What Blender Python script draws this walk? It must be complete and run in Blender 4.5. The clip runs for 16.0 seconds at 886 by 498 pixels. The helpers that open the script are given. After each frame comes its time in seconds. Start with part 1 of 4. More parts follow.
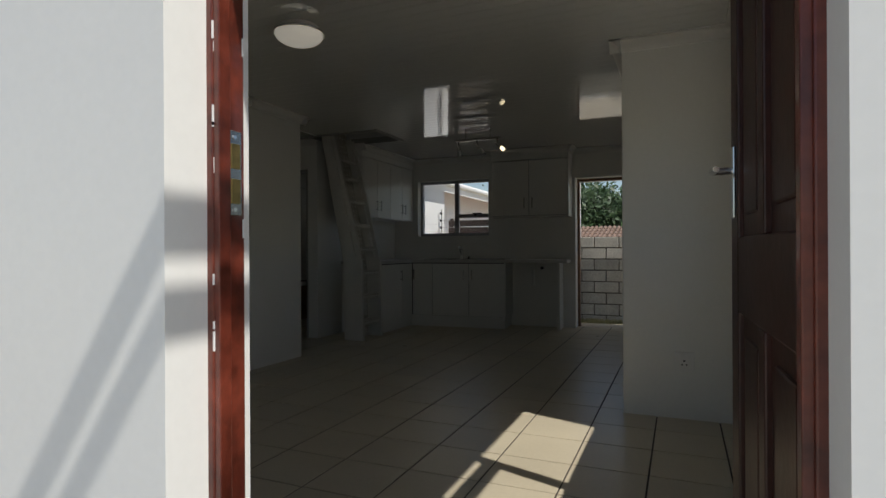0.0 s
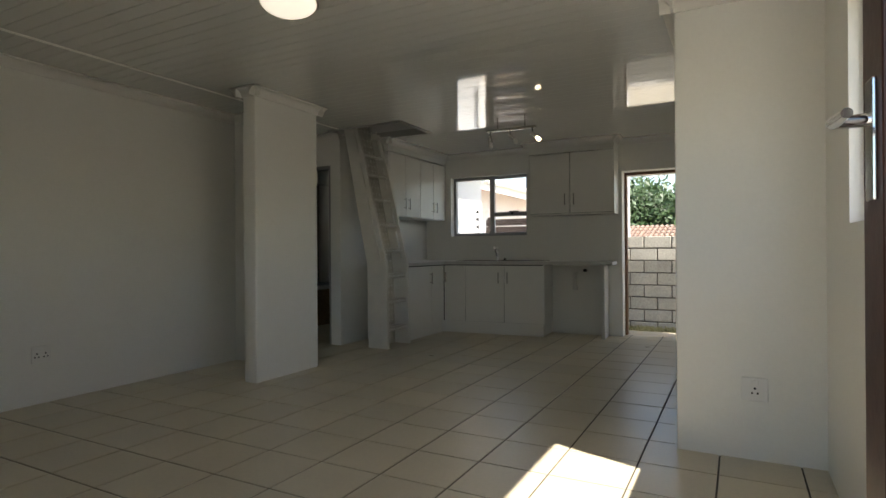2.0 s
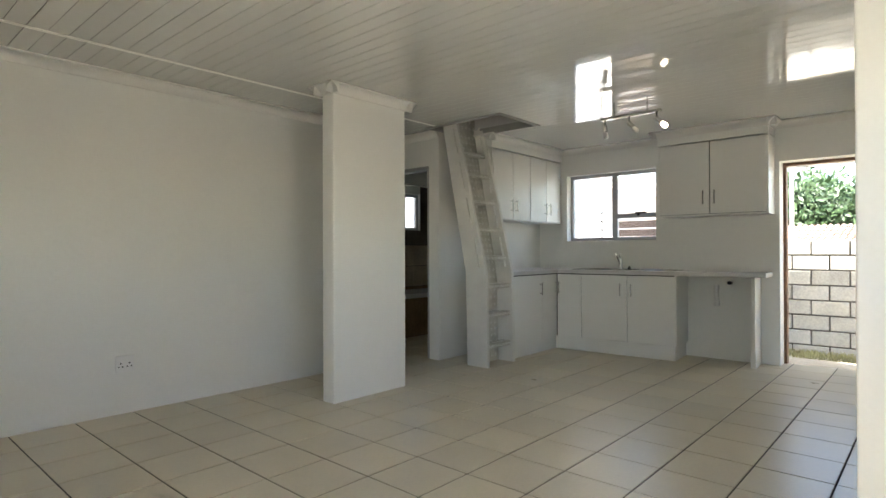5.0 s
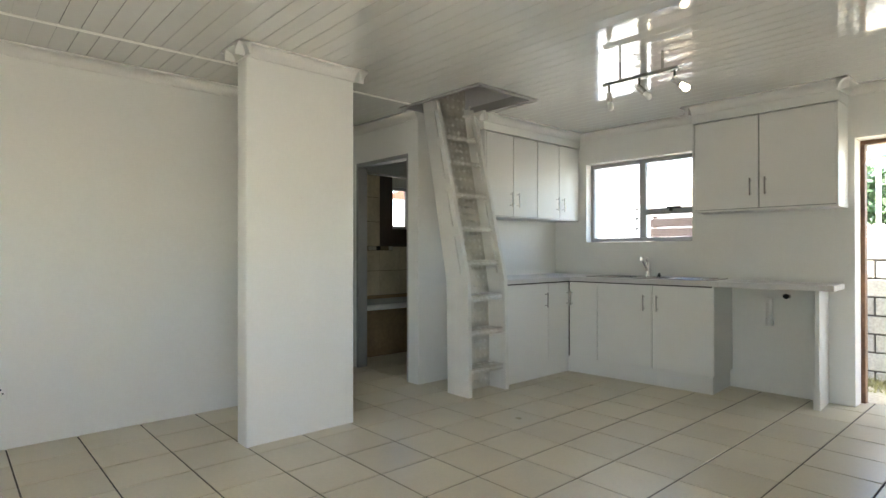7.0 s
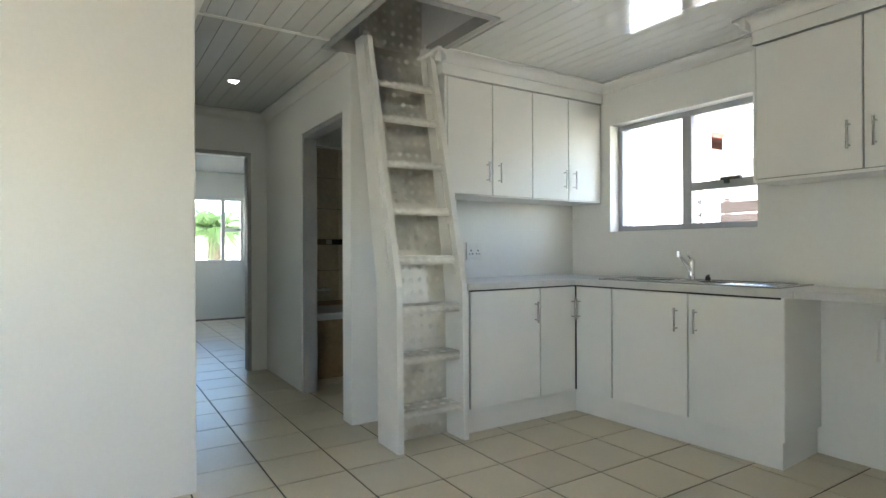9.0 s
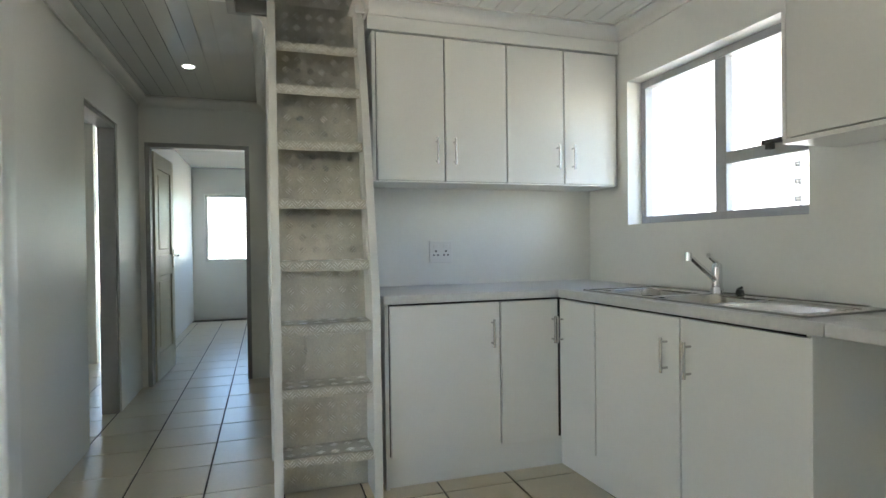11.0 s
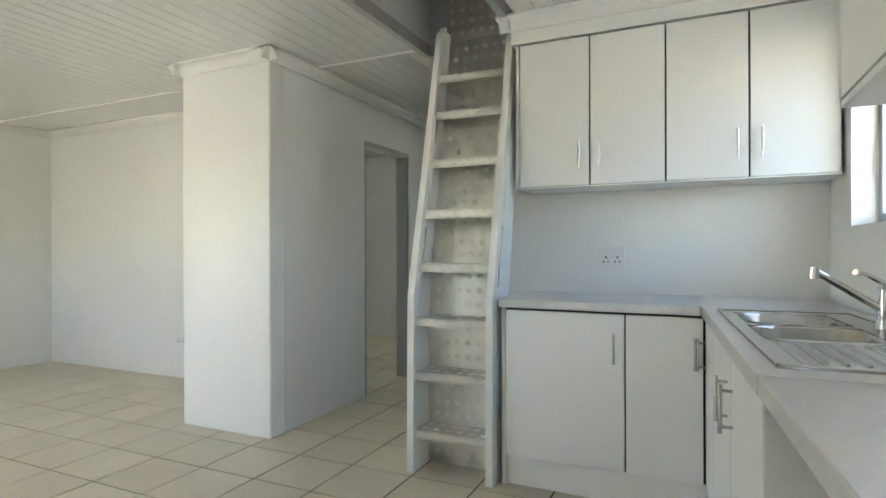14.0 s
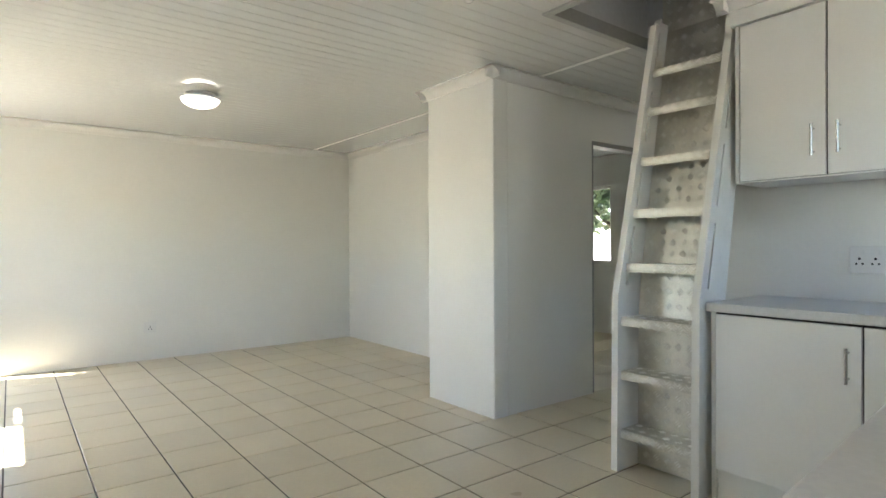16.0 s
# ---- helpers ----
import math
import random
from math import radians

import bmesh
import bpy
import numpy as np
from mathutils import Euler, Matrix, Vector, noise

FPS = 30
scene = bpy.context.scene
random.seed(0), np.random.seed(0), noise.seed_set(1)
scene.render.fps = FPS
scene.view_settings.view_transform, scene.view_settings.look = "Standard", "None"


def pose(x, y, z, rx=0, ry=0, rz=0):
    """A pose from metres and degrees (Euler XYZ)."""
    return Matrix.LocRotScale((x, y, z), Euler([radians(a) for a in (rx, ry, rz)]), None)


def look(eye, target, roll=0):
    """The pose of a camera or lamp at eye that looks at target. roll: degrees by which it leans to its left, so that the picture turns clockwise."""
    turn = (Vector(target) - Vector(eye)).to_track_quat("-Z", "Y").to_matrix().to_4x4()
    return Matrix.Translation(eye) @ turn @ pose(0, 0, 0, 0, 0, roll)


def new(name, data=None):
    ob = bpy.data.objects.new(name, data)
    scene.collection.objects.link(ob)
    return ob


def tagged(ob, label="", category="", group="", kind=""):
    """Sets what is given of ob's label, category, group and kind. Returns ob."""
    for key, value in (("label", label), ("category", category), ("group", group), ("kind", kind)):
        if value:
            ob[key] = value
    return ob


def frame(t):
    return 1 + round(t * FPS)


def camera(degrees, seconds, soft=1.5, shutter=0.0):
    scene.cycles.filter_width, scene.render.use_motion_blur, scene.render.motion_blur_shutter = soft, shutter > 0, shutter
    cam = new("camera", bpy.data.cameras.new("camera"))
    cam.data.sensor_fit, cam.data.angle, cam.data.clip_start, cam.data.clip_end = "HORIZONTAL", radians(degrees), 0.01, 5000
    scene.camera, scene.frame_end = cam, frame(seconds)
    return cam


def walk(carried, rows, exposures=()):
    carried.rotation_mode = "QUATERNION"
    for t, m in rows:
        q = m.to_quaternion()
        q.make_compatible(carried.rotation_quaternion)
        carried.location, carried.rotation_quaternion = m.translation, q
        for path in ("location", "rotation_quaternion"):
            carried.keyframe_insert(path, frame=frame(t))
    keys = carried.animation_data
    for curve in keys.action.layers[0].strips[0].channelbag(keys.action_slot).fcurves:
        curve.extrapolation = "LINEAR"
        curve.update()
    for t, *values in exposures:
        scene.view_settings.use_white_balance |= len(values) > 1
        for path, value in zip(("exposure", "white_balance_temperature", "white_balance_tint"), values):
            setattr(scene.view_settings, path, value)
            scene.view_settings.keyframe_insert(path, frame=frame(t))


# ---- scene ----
cam = camera(77.0, 16.0)
PATH = [
    (0, (0.593, 1.2, 1.04), (-0.191, 3.04, 1.041), -0.3),
    (0.5, (0.572, 1.406, 1.037), (-0.223, 3.241, 1.037), -0.4),
    (1, (0.547, 1.557, 1.031), (-0.279, 3.379, 1.031), -0.2),
    (1.5, (0.547, 1.653, 1.041), (-0.33, 3.451, 1.044), -0.5),
    (2, (0.543, 1.747, 1.047), (-0.393, 3.515, 1.05), -0.4),
    (2.5, (0.552, 1.832, 1.055), (-0.453, 3.561, 1.061), -0.4),
    (3, (0.549, 1.935, 1.065), (-0.53, 3.619, 1.071), -0.4),
    (3.5, (0.533, 2.029, 1.071), (-0.603, 3.675, 1.078), -0.3),
    (4, (0.519, 2.134, 1.086), (-0.687, 3.729, 1.093), -0.3),
    (4.5, (0.502, 2.273, 1.1), (-0.781, 3.807, 1.108), -0.3),
    (5, (0.479, 2.446, 1.116), (-0.853, 3.938, 1.123), -0.2),
    (5.2, (0.472, 2.539, 1.118), (-0.881, 4.011, 1.126), -0.1),
    (7.5, (0.28, 4.012, 1.146), (-1.241, 5.31, 1.152), -0.1),
    (8, (0.194, 4.408, 1.142), (-1.368, 5.658, 1.148), -0.1),
    (8.5, (0.055, 4.812, 1.127), (-1.559, 5.993, 1.132), -0.2),
    (9, (-0.081, 5.276, 1.107), (-1.77, 6.347, 1.106), -0.2),
    (9.2, (-0.127, 5.441, 1.105), (-1.842, 6.47, 1.103), -0.2),
    (11.3, (-0.28, 6.822, 1.142), (-2.222, 7.298, 1.128), -0.5),
    (11.5, (-0.274, 6.934, 1.146), (-2.239, 7.308, 1.137), -0.3),
    (12, (-0.249, 7.176, 1.164), (-2.246, 7.282, 1.153), -0.3),
    (12.5, (-0.204, 7.41, 1.173), (-2.2, 7.29, 1.161), -0.3),
    (13, (-0.216, 7.645, 1.169), (-2.186, 7.3, 1.159), -0.3),
    (13.5, (-0.226, 7.845, 1.156), (-2.133, 7.243, 1.151), -0.3),
    (14, (-0.219, 8.031, 1.147), (-2.036, 7.196, 1.143), -0.2),
    (14.5, (-0.232, 8.151, 1.153), (-1.939, 7.109, 1.146), -0.2),
    (15, (-0.268, 8.274, 1.158), (-1.821, 7.013, 1.146), -0.2),
    (15.5, (-0.276, 8.368, 1.159), (-1.664, 6.928, 1.151), -0.2),
    (16, (-0.283, 8.41, 1.16), (-1.51, 6.831, 1.15), -0.3),
]
EXPO = [(0, -0.45, 6500, 10), (0.5, -0.22, 6600, 10), (1, 0.3, 6800, 10), (1.5, 0.98, 6850, 10), (2.5, 1.68, 6850, 10), (3.5, 2.17, 6800, 10), (5, 2.87, 6600, 10),
        (7.5, 3.38, 6420, 9), (9, 3.55, 6250, 8), (11.5, 3.42, 6250, 8), (12.5, 3.45, 6200, 8), (14, 3.78, 6250, 8), (15, 3.77, 6350, 9), (16, 3.57, 6450, 9)]
walk(cam, [(t, look(eye, target, roll)) for t, eye, target, roll in PATH], exposures=EXPO)

# ---- world, sun, lamps ----
SUN = Vector((-1.0, 0.338, -1.45)).normalized()
world = bpy.data.worlds.new("world")
scene.world = world
world.use_nodes = True
_wn = world.node_tree
_sky = _wn.nodes.new("ShaderNodeTexSky")
_sky.sky_type = "NISHITA"
_sky.sun_disc = False
_sky.sun_elevation = radians(54)
_sky.sun_rotation = radians(107)
_wn.links.new(_sky.outputs[0], _wn.nodes["Background"].inputs[0])
_wn.nodes["Background"].inputs[1].default_value = 0.15
_sd = bpy.data.lights.new("sun", "SUN")
_sd.energy, _sd.angle, _sd.color = 5.0, radians(0.6), (1.0, 0.965, 0.91)
_so = new("sun", _sd)
_so.rotation_mode = "QUATERNION"
_so.rotation_quaternion = SUN.to_track_quat("-Z", "Y")


# ---- materials ----
def mat(name, col, rough=0.5, metal=0.0, grain=(40.0, 0.04), stain=(1.2, 0.05), bump=0.0, bscale=120.0, rnd=0.0, coat=0.0, spec=0.5):
    m = bpy.data.materials.new(name)
    m.use_nodes = True
    nt = m.node_tree
    b = nt.nodes["Principled BSDF"]
    b.inputs["Roughness"].default_value = rough
    b.inputs["Metallic"].default_value = metal
    b.inputs["Specular IOR Level"].default_value = spec
    if coat:
        b.inputs["Coat Weight"].default_value = coat
        b.inputs["Coat Roughness"].default_value = 0.06
    geo = nt.nodes.new("ShaderNodeNewGeometry")
    cur = None
    for i, (sc, amt) in enumerate((grain, stain)):
        n = nt.nodes.new("ShaderNodeTexNoise")
        n.inputs["Scale"].default_value = sc
        n.inputs["Detail"].default_value = 5
        nt.links.new(geo.outputs["Position"], n.inputs["Vector"])
        r = nt.nodes.new("ShaderNodeMapRange")
        r.inputs["From Min"].default_value, r.inputs["From Max"].default_value = 0.3, 0.7
        r.inputs["To Min"].default_value, r.inputs["To Max"].default_value = 1 - amt, 1 + amt
        nt.links.new(n.outputs[0], r.inputs["Value"])
        if cur is None:
            cur = r.outputs[0]
        else:
            mu = nt.nodes.new("ShaderNodeMath")
            mu.operation = "MULTIPLY"
            nt.links.new(cur, mu.inputs[0])
            nt.links.new(r.outputs[0], mu.inputs[1])
            cur = mu.outputs[0]
            rr = nt.nodes.new("ShaderNodeMapRange")
            rr.inputs["To Min"].default_value, rr.inputs["To Max"].default_value = rough * 0.82, min(1, rough * 1.18)
            nt.links.new(n.outputs[0], rr.inputs["Value"])
            nt.links.new(rr.outputs[0], b.inputs["Roughness"])
    if rnd:
        oi = nt.nodes.new("ShaderNodeObjectInfo")
        r = nt.nodes.new("ShaderNodeMapRange")
        r.inputs["To Min"].default_value, r.inputs["To Max"].default_value = 1 - rnd, 1 + rnd
        nt.links.new(oi.outputs["Random"], r.inputs["Value"])
        mu = nt.nodes.new("ShaderNodeMath")
        mu.operation = "MULTIPLY"
        nt.links.new(cur, mu.inputs[0])
        nt.links.new(r.outputs[0], mu.inputs[1])
        cur = mu.outputs[0]
    vm = nt.nodes.new("ShaderNodeVectorMath")
    vm.operation = "SCALE"
    vm.inputs[0].default_value = col
    nt.links.new(cur, vm.inputs["Scale"])
    nt.links.new(vm.outputs[0], b.inputs["Base Color"])
    if bump:
        n = nt.nodes.new("ShaderNodeTexNoise")
        n.inputs["Scale"].default_value = bscale
        n.inputs["Detail"].default_value = 4
        nt.links.new(geo.outputs["Position"], n.inputs["Vector"])
        bp = nt.nodes.new("ShaderNodeBump")
        bp.inputs["Strength"].default_value = bump
        bp.inputs["Distance"].default_value = 0.004
        nt.links.new(n.outputs[0], bp.inputs["Height"])
        nt.links.new(bp.outputs[0], b.inputs["Normal"])
    return m


def glow(name, col, strength):
    m = bpy.data.materials.new(name)
    m.use_nodes = True
    b = m.node_tree.nodes["Principled BSDF"]
    b.inputs["Base Color"].default_value = (*col, 1)
    b.inputs["Emission Color"].default_value = (*col, 1)
    b.inputs["Emission Strength"].default_value = strength
    return m


def glass(name, tint=(0.99, 0.995, 0.992)):
    """Clear pane: light passes straight, with a faint gloss."""
    m = bpy.data.materials.new(name)
    m.use_nodes = True
    nt = m.node_tree
    nt.nodes.remove(nt.nodes["Principled BSDF"])
    tr = nt.nodes.new("ShaderNodeBsdfTransparent")
    tr.inputs[0].default_value = (*tint, 1)
    gl = nt.nodes.new("ShaderNodeBsdfGlossy")
    gl.inputs["Roughness"].default_value = 0.01
    mx = nt.nodes.new("ShaderNodeMixShader")
    mx.inputs[0].default_value = 0.04
    nt.links.new(tr.outputs[0], mx.inputs[1])
    nt.links.new(gl.outputs[0], mx.inputs[2])
    nt.links.new(mx.outputs[0], nt.nodes["Material Output"].inputs[0])
    return m


PAINT = mat("interior_wall_paint", (0.83, 0.822, 0.775), 0.42, bump=0.09, bscale=28, grain=(60, 0.012), stain=(0.9, 0.025))
PAINT_OUT = mat("exterior_white_plaster", (0.80, 0.79, 0.77), 0.75, bump=0.5, bscale=60, stain=(0.8, 0.05))
CEIL = mat("glossy_ceiling_board", (0.70, 0.695, 0.665), 0.045, grain=(30, 0.01), stain=(1.1, 0.02), bump=0.012, bscale=4, coat=0.6)
CORN = mat("cornice_paint", (0.80, 0.785, 0.74), 0.5, grain=(50, 0.015))
TILE = mat("beige_ceramic_tile", (0.61, 0.535, 0.39), 0.3, grain=(55, 0.03), stain=(2.2, 0.05), rnd=0.045, bump=0.03, bscale=9)
GROUT = mat("dark_grout", (0.085, 0.07, 0.055), 0.9, grain=(200, 0.2), stain=(2, 0.25))
CAB = mat("white_melamine", (0.82, 0.81, 0.765), 0.33, grain=(90, 0.01), stain=(2, 0.015))
# Near-black carcass: the shade in the door gaps is put into its colour.
CARC = mat("gap_shade_carcass", (0.03, 0.028, 0.026), 0.7)
WTOP = mat("pale_laminate_worktop", (0.62, 0.605, 0.58), 0.33, grain=(70, 0.045), stain=(9, 0.04))
STEEL = mat("brushed_steel", (0.50, 0.49, 0.475), 0.24, 1.0, grain=(150, 0.05), stain=(8, 0.06))
CHROME = mat("chrome", (0.80, 0.80, 0.80), 0.1, 1.0, grain=(90, 0.01))
PLATE = mat("aluminium_tread_plate", (0.66, 0.635, 0.57), 0.4, 0.75, grain=(120, 0.08), stain=(7, 0.14))
LUG = mat("worn_raised_lug", (0.88, 0.87, 0.83), 0.3, 0.7, grain=(120, 0.05))
LWOOD = mat("white_painted_wood", (0.78, 0.765, 0.71), 0.45, grain=(80, 0.02), stain=(4, 0.05), bump=0.15, bscale=50)
ALU = mat("grey_aluminium_frame", (0.42, 0.42, 0.43), 0.45, 0.3, grain=(80, 0.03))
REDWOOD = mat("dark_red_varnished_wood", (0.125, 0.026, 0.014), 0.34, grain=(30, 0.35), stain=(7, 0.5), bump=0.35, bscale=40, coat=0.35)
DOORWOOD = mat("brown_stained_door_wood", (0.05, 0.016, 0.010), 0.38, grain=(30, 0.22), stain=(4, 0.2), bump=0.2, bscale=40)
BAREWOOD = mat("brown_door_frame_wood", (0.20, 0.10, 0.05), 0.55, grain=(40, 0.2), stain=(6, 0.25), bump=0.2, bscale=50)
GREYFRAME = mat("grey_painted_door_frame", (0.36, 0.35, 0.34), 0.45, stain=(3, 0.06))
PLASTIC = mat("white_socket_plastic", (0.80, 0.79, 0.76), 0.3, grain=(60, 0.01))
BLACK = mat("black_plastic", (0.015, 0.015, 0.015), 0.45)
BRASS = mat("worn_brass", (0.55, 0.38, 0.14), 0.35, 1.0, stain=(40, 0.2))
GLASS = glass("window_glass")
FROST = glow("frosted_lit_glass", (1.0, 0.93, 0.80), 0.32)
BULB = glow("lit_bulb_glass", (1.0, 0.82, 0.55), 2.5)
OFFBULB = mat("clear_unlit_bulb", (0.7, 0.7, 0.68), 0.1, coat=0.6)
DOWN = glow("downlight_lens", (1.0, 0.95, 0.88), 5)
BLOCK = mat("grey_cement_block", (0.40, 0.385, 0.345), 0.9, grain=(45, 0.16), stain=(5, 0.14), rnd=0.10, bump=0.9, bscale=70)
MORTAR = mat("dark_block_joint", (0.11, 0.10, 0.085), 0.95, grain=(60, 0.25))
SAND = mat("sandy_yard_ground", (0.44, 0.385, 0.285), 0.95, grain=(40, 0.2), stain=(1.2, 0.2), bump=0.8, bscale=40)
GRASS = mat("dry_yard_grass", (0.30, 0.28, 0.13), 0.8, grain=(30, 0.3), stain=(2, 0.3))
REDROOF = mat("red_roof_sheet", (0.38, 0.10, 0.065), 0.55, grain=(12, 0.1), stain=(1, 0.15))
BROWNTILE = mat("brown_roof_tile", (0.24, 0.16, 0.115), 0.8, grain=(15, 0.2), stain=(2, 0.2), rnd=0.1)
SLAT = mat("brown_timber_slat", (0.045, 0.030, 0.025), 0.7, grain=(30, 0.25), stain=(4, 0.2), rnd=0.15)
BARK = mat("tree_bark", (0.10, 0.075, 0.05), 0.9, grain=(20, 0.3), bump=0.8, bscale=20)
LEAF = mat("dark_green_leaf", (0.045, 0.085, 0.028), 0.55, grain=(6, 0.35), stain=(0.8, 0.4))
PALM = mat("pale_green_frond", (0.05, 0.095, 0.025), 0.5, grain=(6, 0.3), stain=(0.8, 0.3))
BATH = mat("brown_bathroom_tile", (0.33, 0.235, 0.13), 0.25, grain=(25, 0.12), stain=(4, 0.15), rnd=0.08)
BATHL = mat("cream_bathroom_tile", (0.55, 0.47, 0.34), 0.22, grain=(25, 0.08), stain=(4, 0.1), rnd=0.06)
TUB = mat("white_enamel", (0.82, 0.82, 0.80), 0.15)
ATTIC = mat("attic_board", (0.62, 0.62, 0.62), 0.8)

# ---- builders ----
WM = {}


def bx(bm, x0, y0, z0, x1, y1, z1, bev=0.0):
    r = bmesh.ops.create_cube(bm, size=1.0)
    v = r["verts"]
    bmesh.ops.scale(bm, vec=(abs(x1 - x0), abs(y1 - y0), abs(z1 - z0)), verts=v)
    bmesh.ops.translate(bm, vec=((x0 + x1) / 2, (y0 + y1) / 2, (z0 + z1) / 2), verts=v)
    if bev:
        es = list({e for q in v for e in q.link_edges})
        bmesh.ops.bevel(bm, geom=es, offset=bev, segments=2, affect="EDGES", profile=0.5)


def boxes(*bs, bev=0.0):
    bm = bmesh.new()
    for b in bs:
        bx(bm, *b, bev=bev)
    return bm


def cyl(bm, a, b, r, n=14, r2=None):
    a, b = Vector(a), Vector(b)
    d = b - a
    m = Matrix.Translation((a + b) / 2) @ d.to_track_quat("Z", "Y").to_matrix().to_4x4()
    bmesh.ops.create_cone(bm, cap_ends=True, segments=n, radius1=r, radius2=r if r2 is None else r2, depth=d.length, matrix=m)


def prism(bm, pts, axis, lo, hi):
    """A flat outline, in the plane across the axis, drawn out from lo to hi."""
    def p3(p, w):
        return {"x": (w, p[0], p[1]), "y": (p[0], w, p[1]), "z": (p[0], p[1], w)}[axis]
    a = [bm.verts.new(p3(p, lo)) for p in pts]
    b = [bm.verts.new(p3(p, hi)) for p in pts]
    fs = [bm.faces.new(a), bm.faces.new(b[::-1])]
    n = len(pts)
    for i in range(n):
        fs.append(bm.faces.new((a[i], b[i], b[(i + 1) % n], a[(i + 1) % n])))
    bmesh.ops.recalc_face_normals(bm, faces=fs)


def smooth_shade(me, ang=40):
    for p in me.polygons:
        p.use_smooth = True
    me.set_sharp_from_angle(angle=radians(ang))


def mesh_ob(name, bm, material, soft=False):
    me = bpy.data.meshes.new(name)
    bm.to_mesh(me)
    bm.free()
    me.materials.append(material)
    if soft:
        smooth_shade(me)
    ob = new(name, me)
    WM[ob] = Matrix.Identity(4)
    return ob


def part(name, bm, material, parent, label="", soft=False):
    ob = mesh_ob(name, bm, material, soft)
    ob.parent = parent
    ob.matrix_parent_inverse = WM[parent].inverted()
    if label:
        ob["label"] = label
    return ob


def thing(name, at, label, category, group="", kind=""):
    e = new(name)
    e.location = at
    e.empty_display_size = 0.1
    WM[e] = Matrix.Translation(at)
    return tagged(e, label, category, group, kind)


def structure(name, bm, material, label, category="wall", soft=False):
    return tagged(mesh_ob(name, bm, material, soft), label, category, kind="structure")


def wall_x(y0, y1, xa, xb, top, holes=(), bottom=-0.1):
    """Boxes of a wall along x, with holes (x0, x1, z0, z1)."""
    out, x = [], xa
    for h in sorted(holes):
        out.append((x, y0, bottom, h[0], y1, top))
        if h[2] > bottom + 0.01:
            out.append((h[0], y0, bottom, h[1], y1, h[2]))
        out.append((h[0], y0, h[3], h[1], y1, top))
        x = h[1]
    out.append((x, y0, bottom, xb, y1, top))
    return boxes(*out)


def wall_y(x0, x1, ya, yb, top, holes=(), bottom=-0.1):
    out, y = [], ya
    for h in sorted(holes):
        out.append((x0, y, bottom, x1, h[0], top))
        if h[2] > bottom + 0.01:
            out.append((x0, h[0], bottom, x1, h[1], h[2]))
        out.append((x0, h[0], h[3], x1, h[1], top))
        y = h[1]
    out.append((x0, y, bottom, x1, yb, top))
    return boxes(*out)


# ---- setting ----
H = 2.345
T = 2.405
structure("wall_south", wall_x(1.81, 1.99, -3.88, 1.05, T, [(-0.125, 0.735, -0.1, 2.03)]), PAINT, "white painted plaster wall with the entrance doorway")
structure("wall_west", wall_y(-3.88, -3.74, 1.99, 5.56, T), PAINT, "white painted wall of the living nook")
_bm = boxes((-2.965, 4.95, -0.1, -2.83, 5.685, T))
bmesh.ops.bevel(_bm, geom=[e for e in _bm.edges if abs(e.verts[0].co.z - e.verts[1].co.z) > 1], offset=0.012, segments=3, affect="EDGES", profile=0.5)
structure("wall_pier", _bm, PAINT, "white plastered wing wall with rounded edges beside the corridor", soft=True)
structure("wall_corridor_south", wall_x(5.56, 5.68, -5.42, -2.965, T, [(-4.62, -3.885, -0.1, 1.985)]), PAINT, "white corridor wall with a bedroom doorway")
structure("wall_corridor_north", wall_x(6.66, 6.78, -5.42, -3.34, T, [(-4.31, -3.475, -0.1, 2.0)]), PAINT, "white corridor wall with the bathroom doorway")
structure("wall_corridor_end", wall_y(-5.42, -5.3, 5.68, 6.66, T, [(5.72, 6.52, -0.1, 1.985)]), PAINT, "white end wall of the corridor with a doorway")
structure("wall_kitchen_west", wall_y(-3.46, -3.34, 6.78, 8.59, T), PAINT, "white kitchen wall behind the cabinets")
structure("wall_north", wall_x(8.59, 8.83, -5.3, 1.05, T, [(-2.95, -1.855, 1.23, 2.03), (-0.67, 0.16, -0.1, 1.965)]), PAINT, "white kitchen wall with window and back doorway")
_bm = boxes((0.255, 4.89, -0.1, 1.05, 8.59, T))
bmesh.ops.bevel(_bm, geom=[e for e in _bm.edges if abs(e.verts[0].co.z - e.verts[1].co.z) > 1], offset=0.01, segments=3, affect="EDGES", profile=0.5)
structure("wall_east_block", _bm, PAINT, "white plastered wall block beside the entrance", soft=True)
structure("wall_east", wall_y(0.91, 1.05, 1.99, 4.89, T, [(2.86, 4.28, 1.135, 2.0)]), PAINT, "white wall with a side window beside the entrance")
# rooms seen through the doors
structure("wall_bath_west", wall_y(-5.42, -5.3, 6.78, 8.59, T, [(7.85, 8.4, 1.42, 1.95)]), PAINT, "bathroom outer wall with a small window")
structure("wall_bedroom_west", wall_y(-9.74, -9.6, 5.45, 7.45, T, [(5.75, 7.42, 0.90, 1.94)]), PAINT, "white bedroom wall with a wide window")
structure("wall_bedroom_south", wall_x(5.45, 5.57, -9.6, -5.42, T), PAINT, "white bedroom side wall")
structure("wall_bedroom_north", wall_x(7.45, 7.57, -9.74, -5.42, T), PAINT, "white bedroom side wall")
structure("wall_small_bedroom_west", wall_y(-6.62, -6.5, 1.81, 5.05, T, [(2.9, 4.0, 0.92, 1.95)]), PAINT, "white wall of the small bedroom with a window")
structure("wall_small_bedroom_south", wall_x(1.81, 1.99, -6.5, -3.88, T), PAINT, "white wall of the small bedroom")

# floor slab
structure("floor", boxes((-9.74, 1.81, -0.12, 1.05, 8.83, -0.004)), GROUT, "concrete floor bed with dark tile joints", "floor")

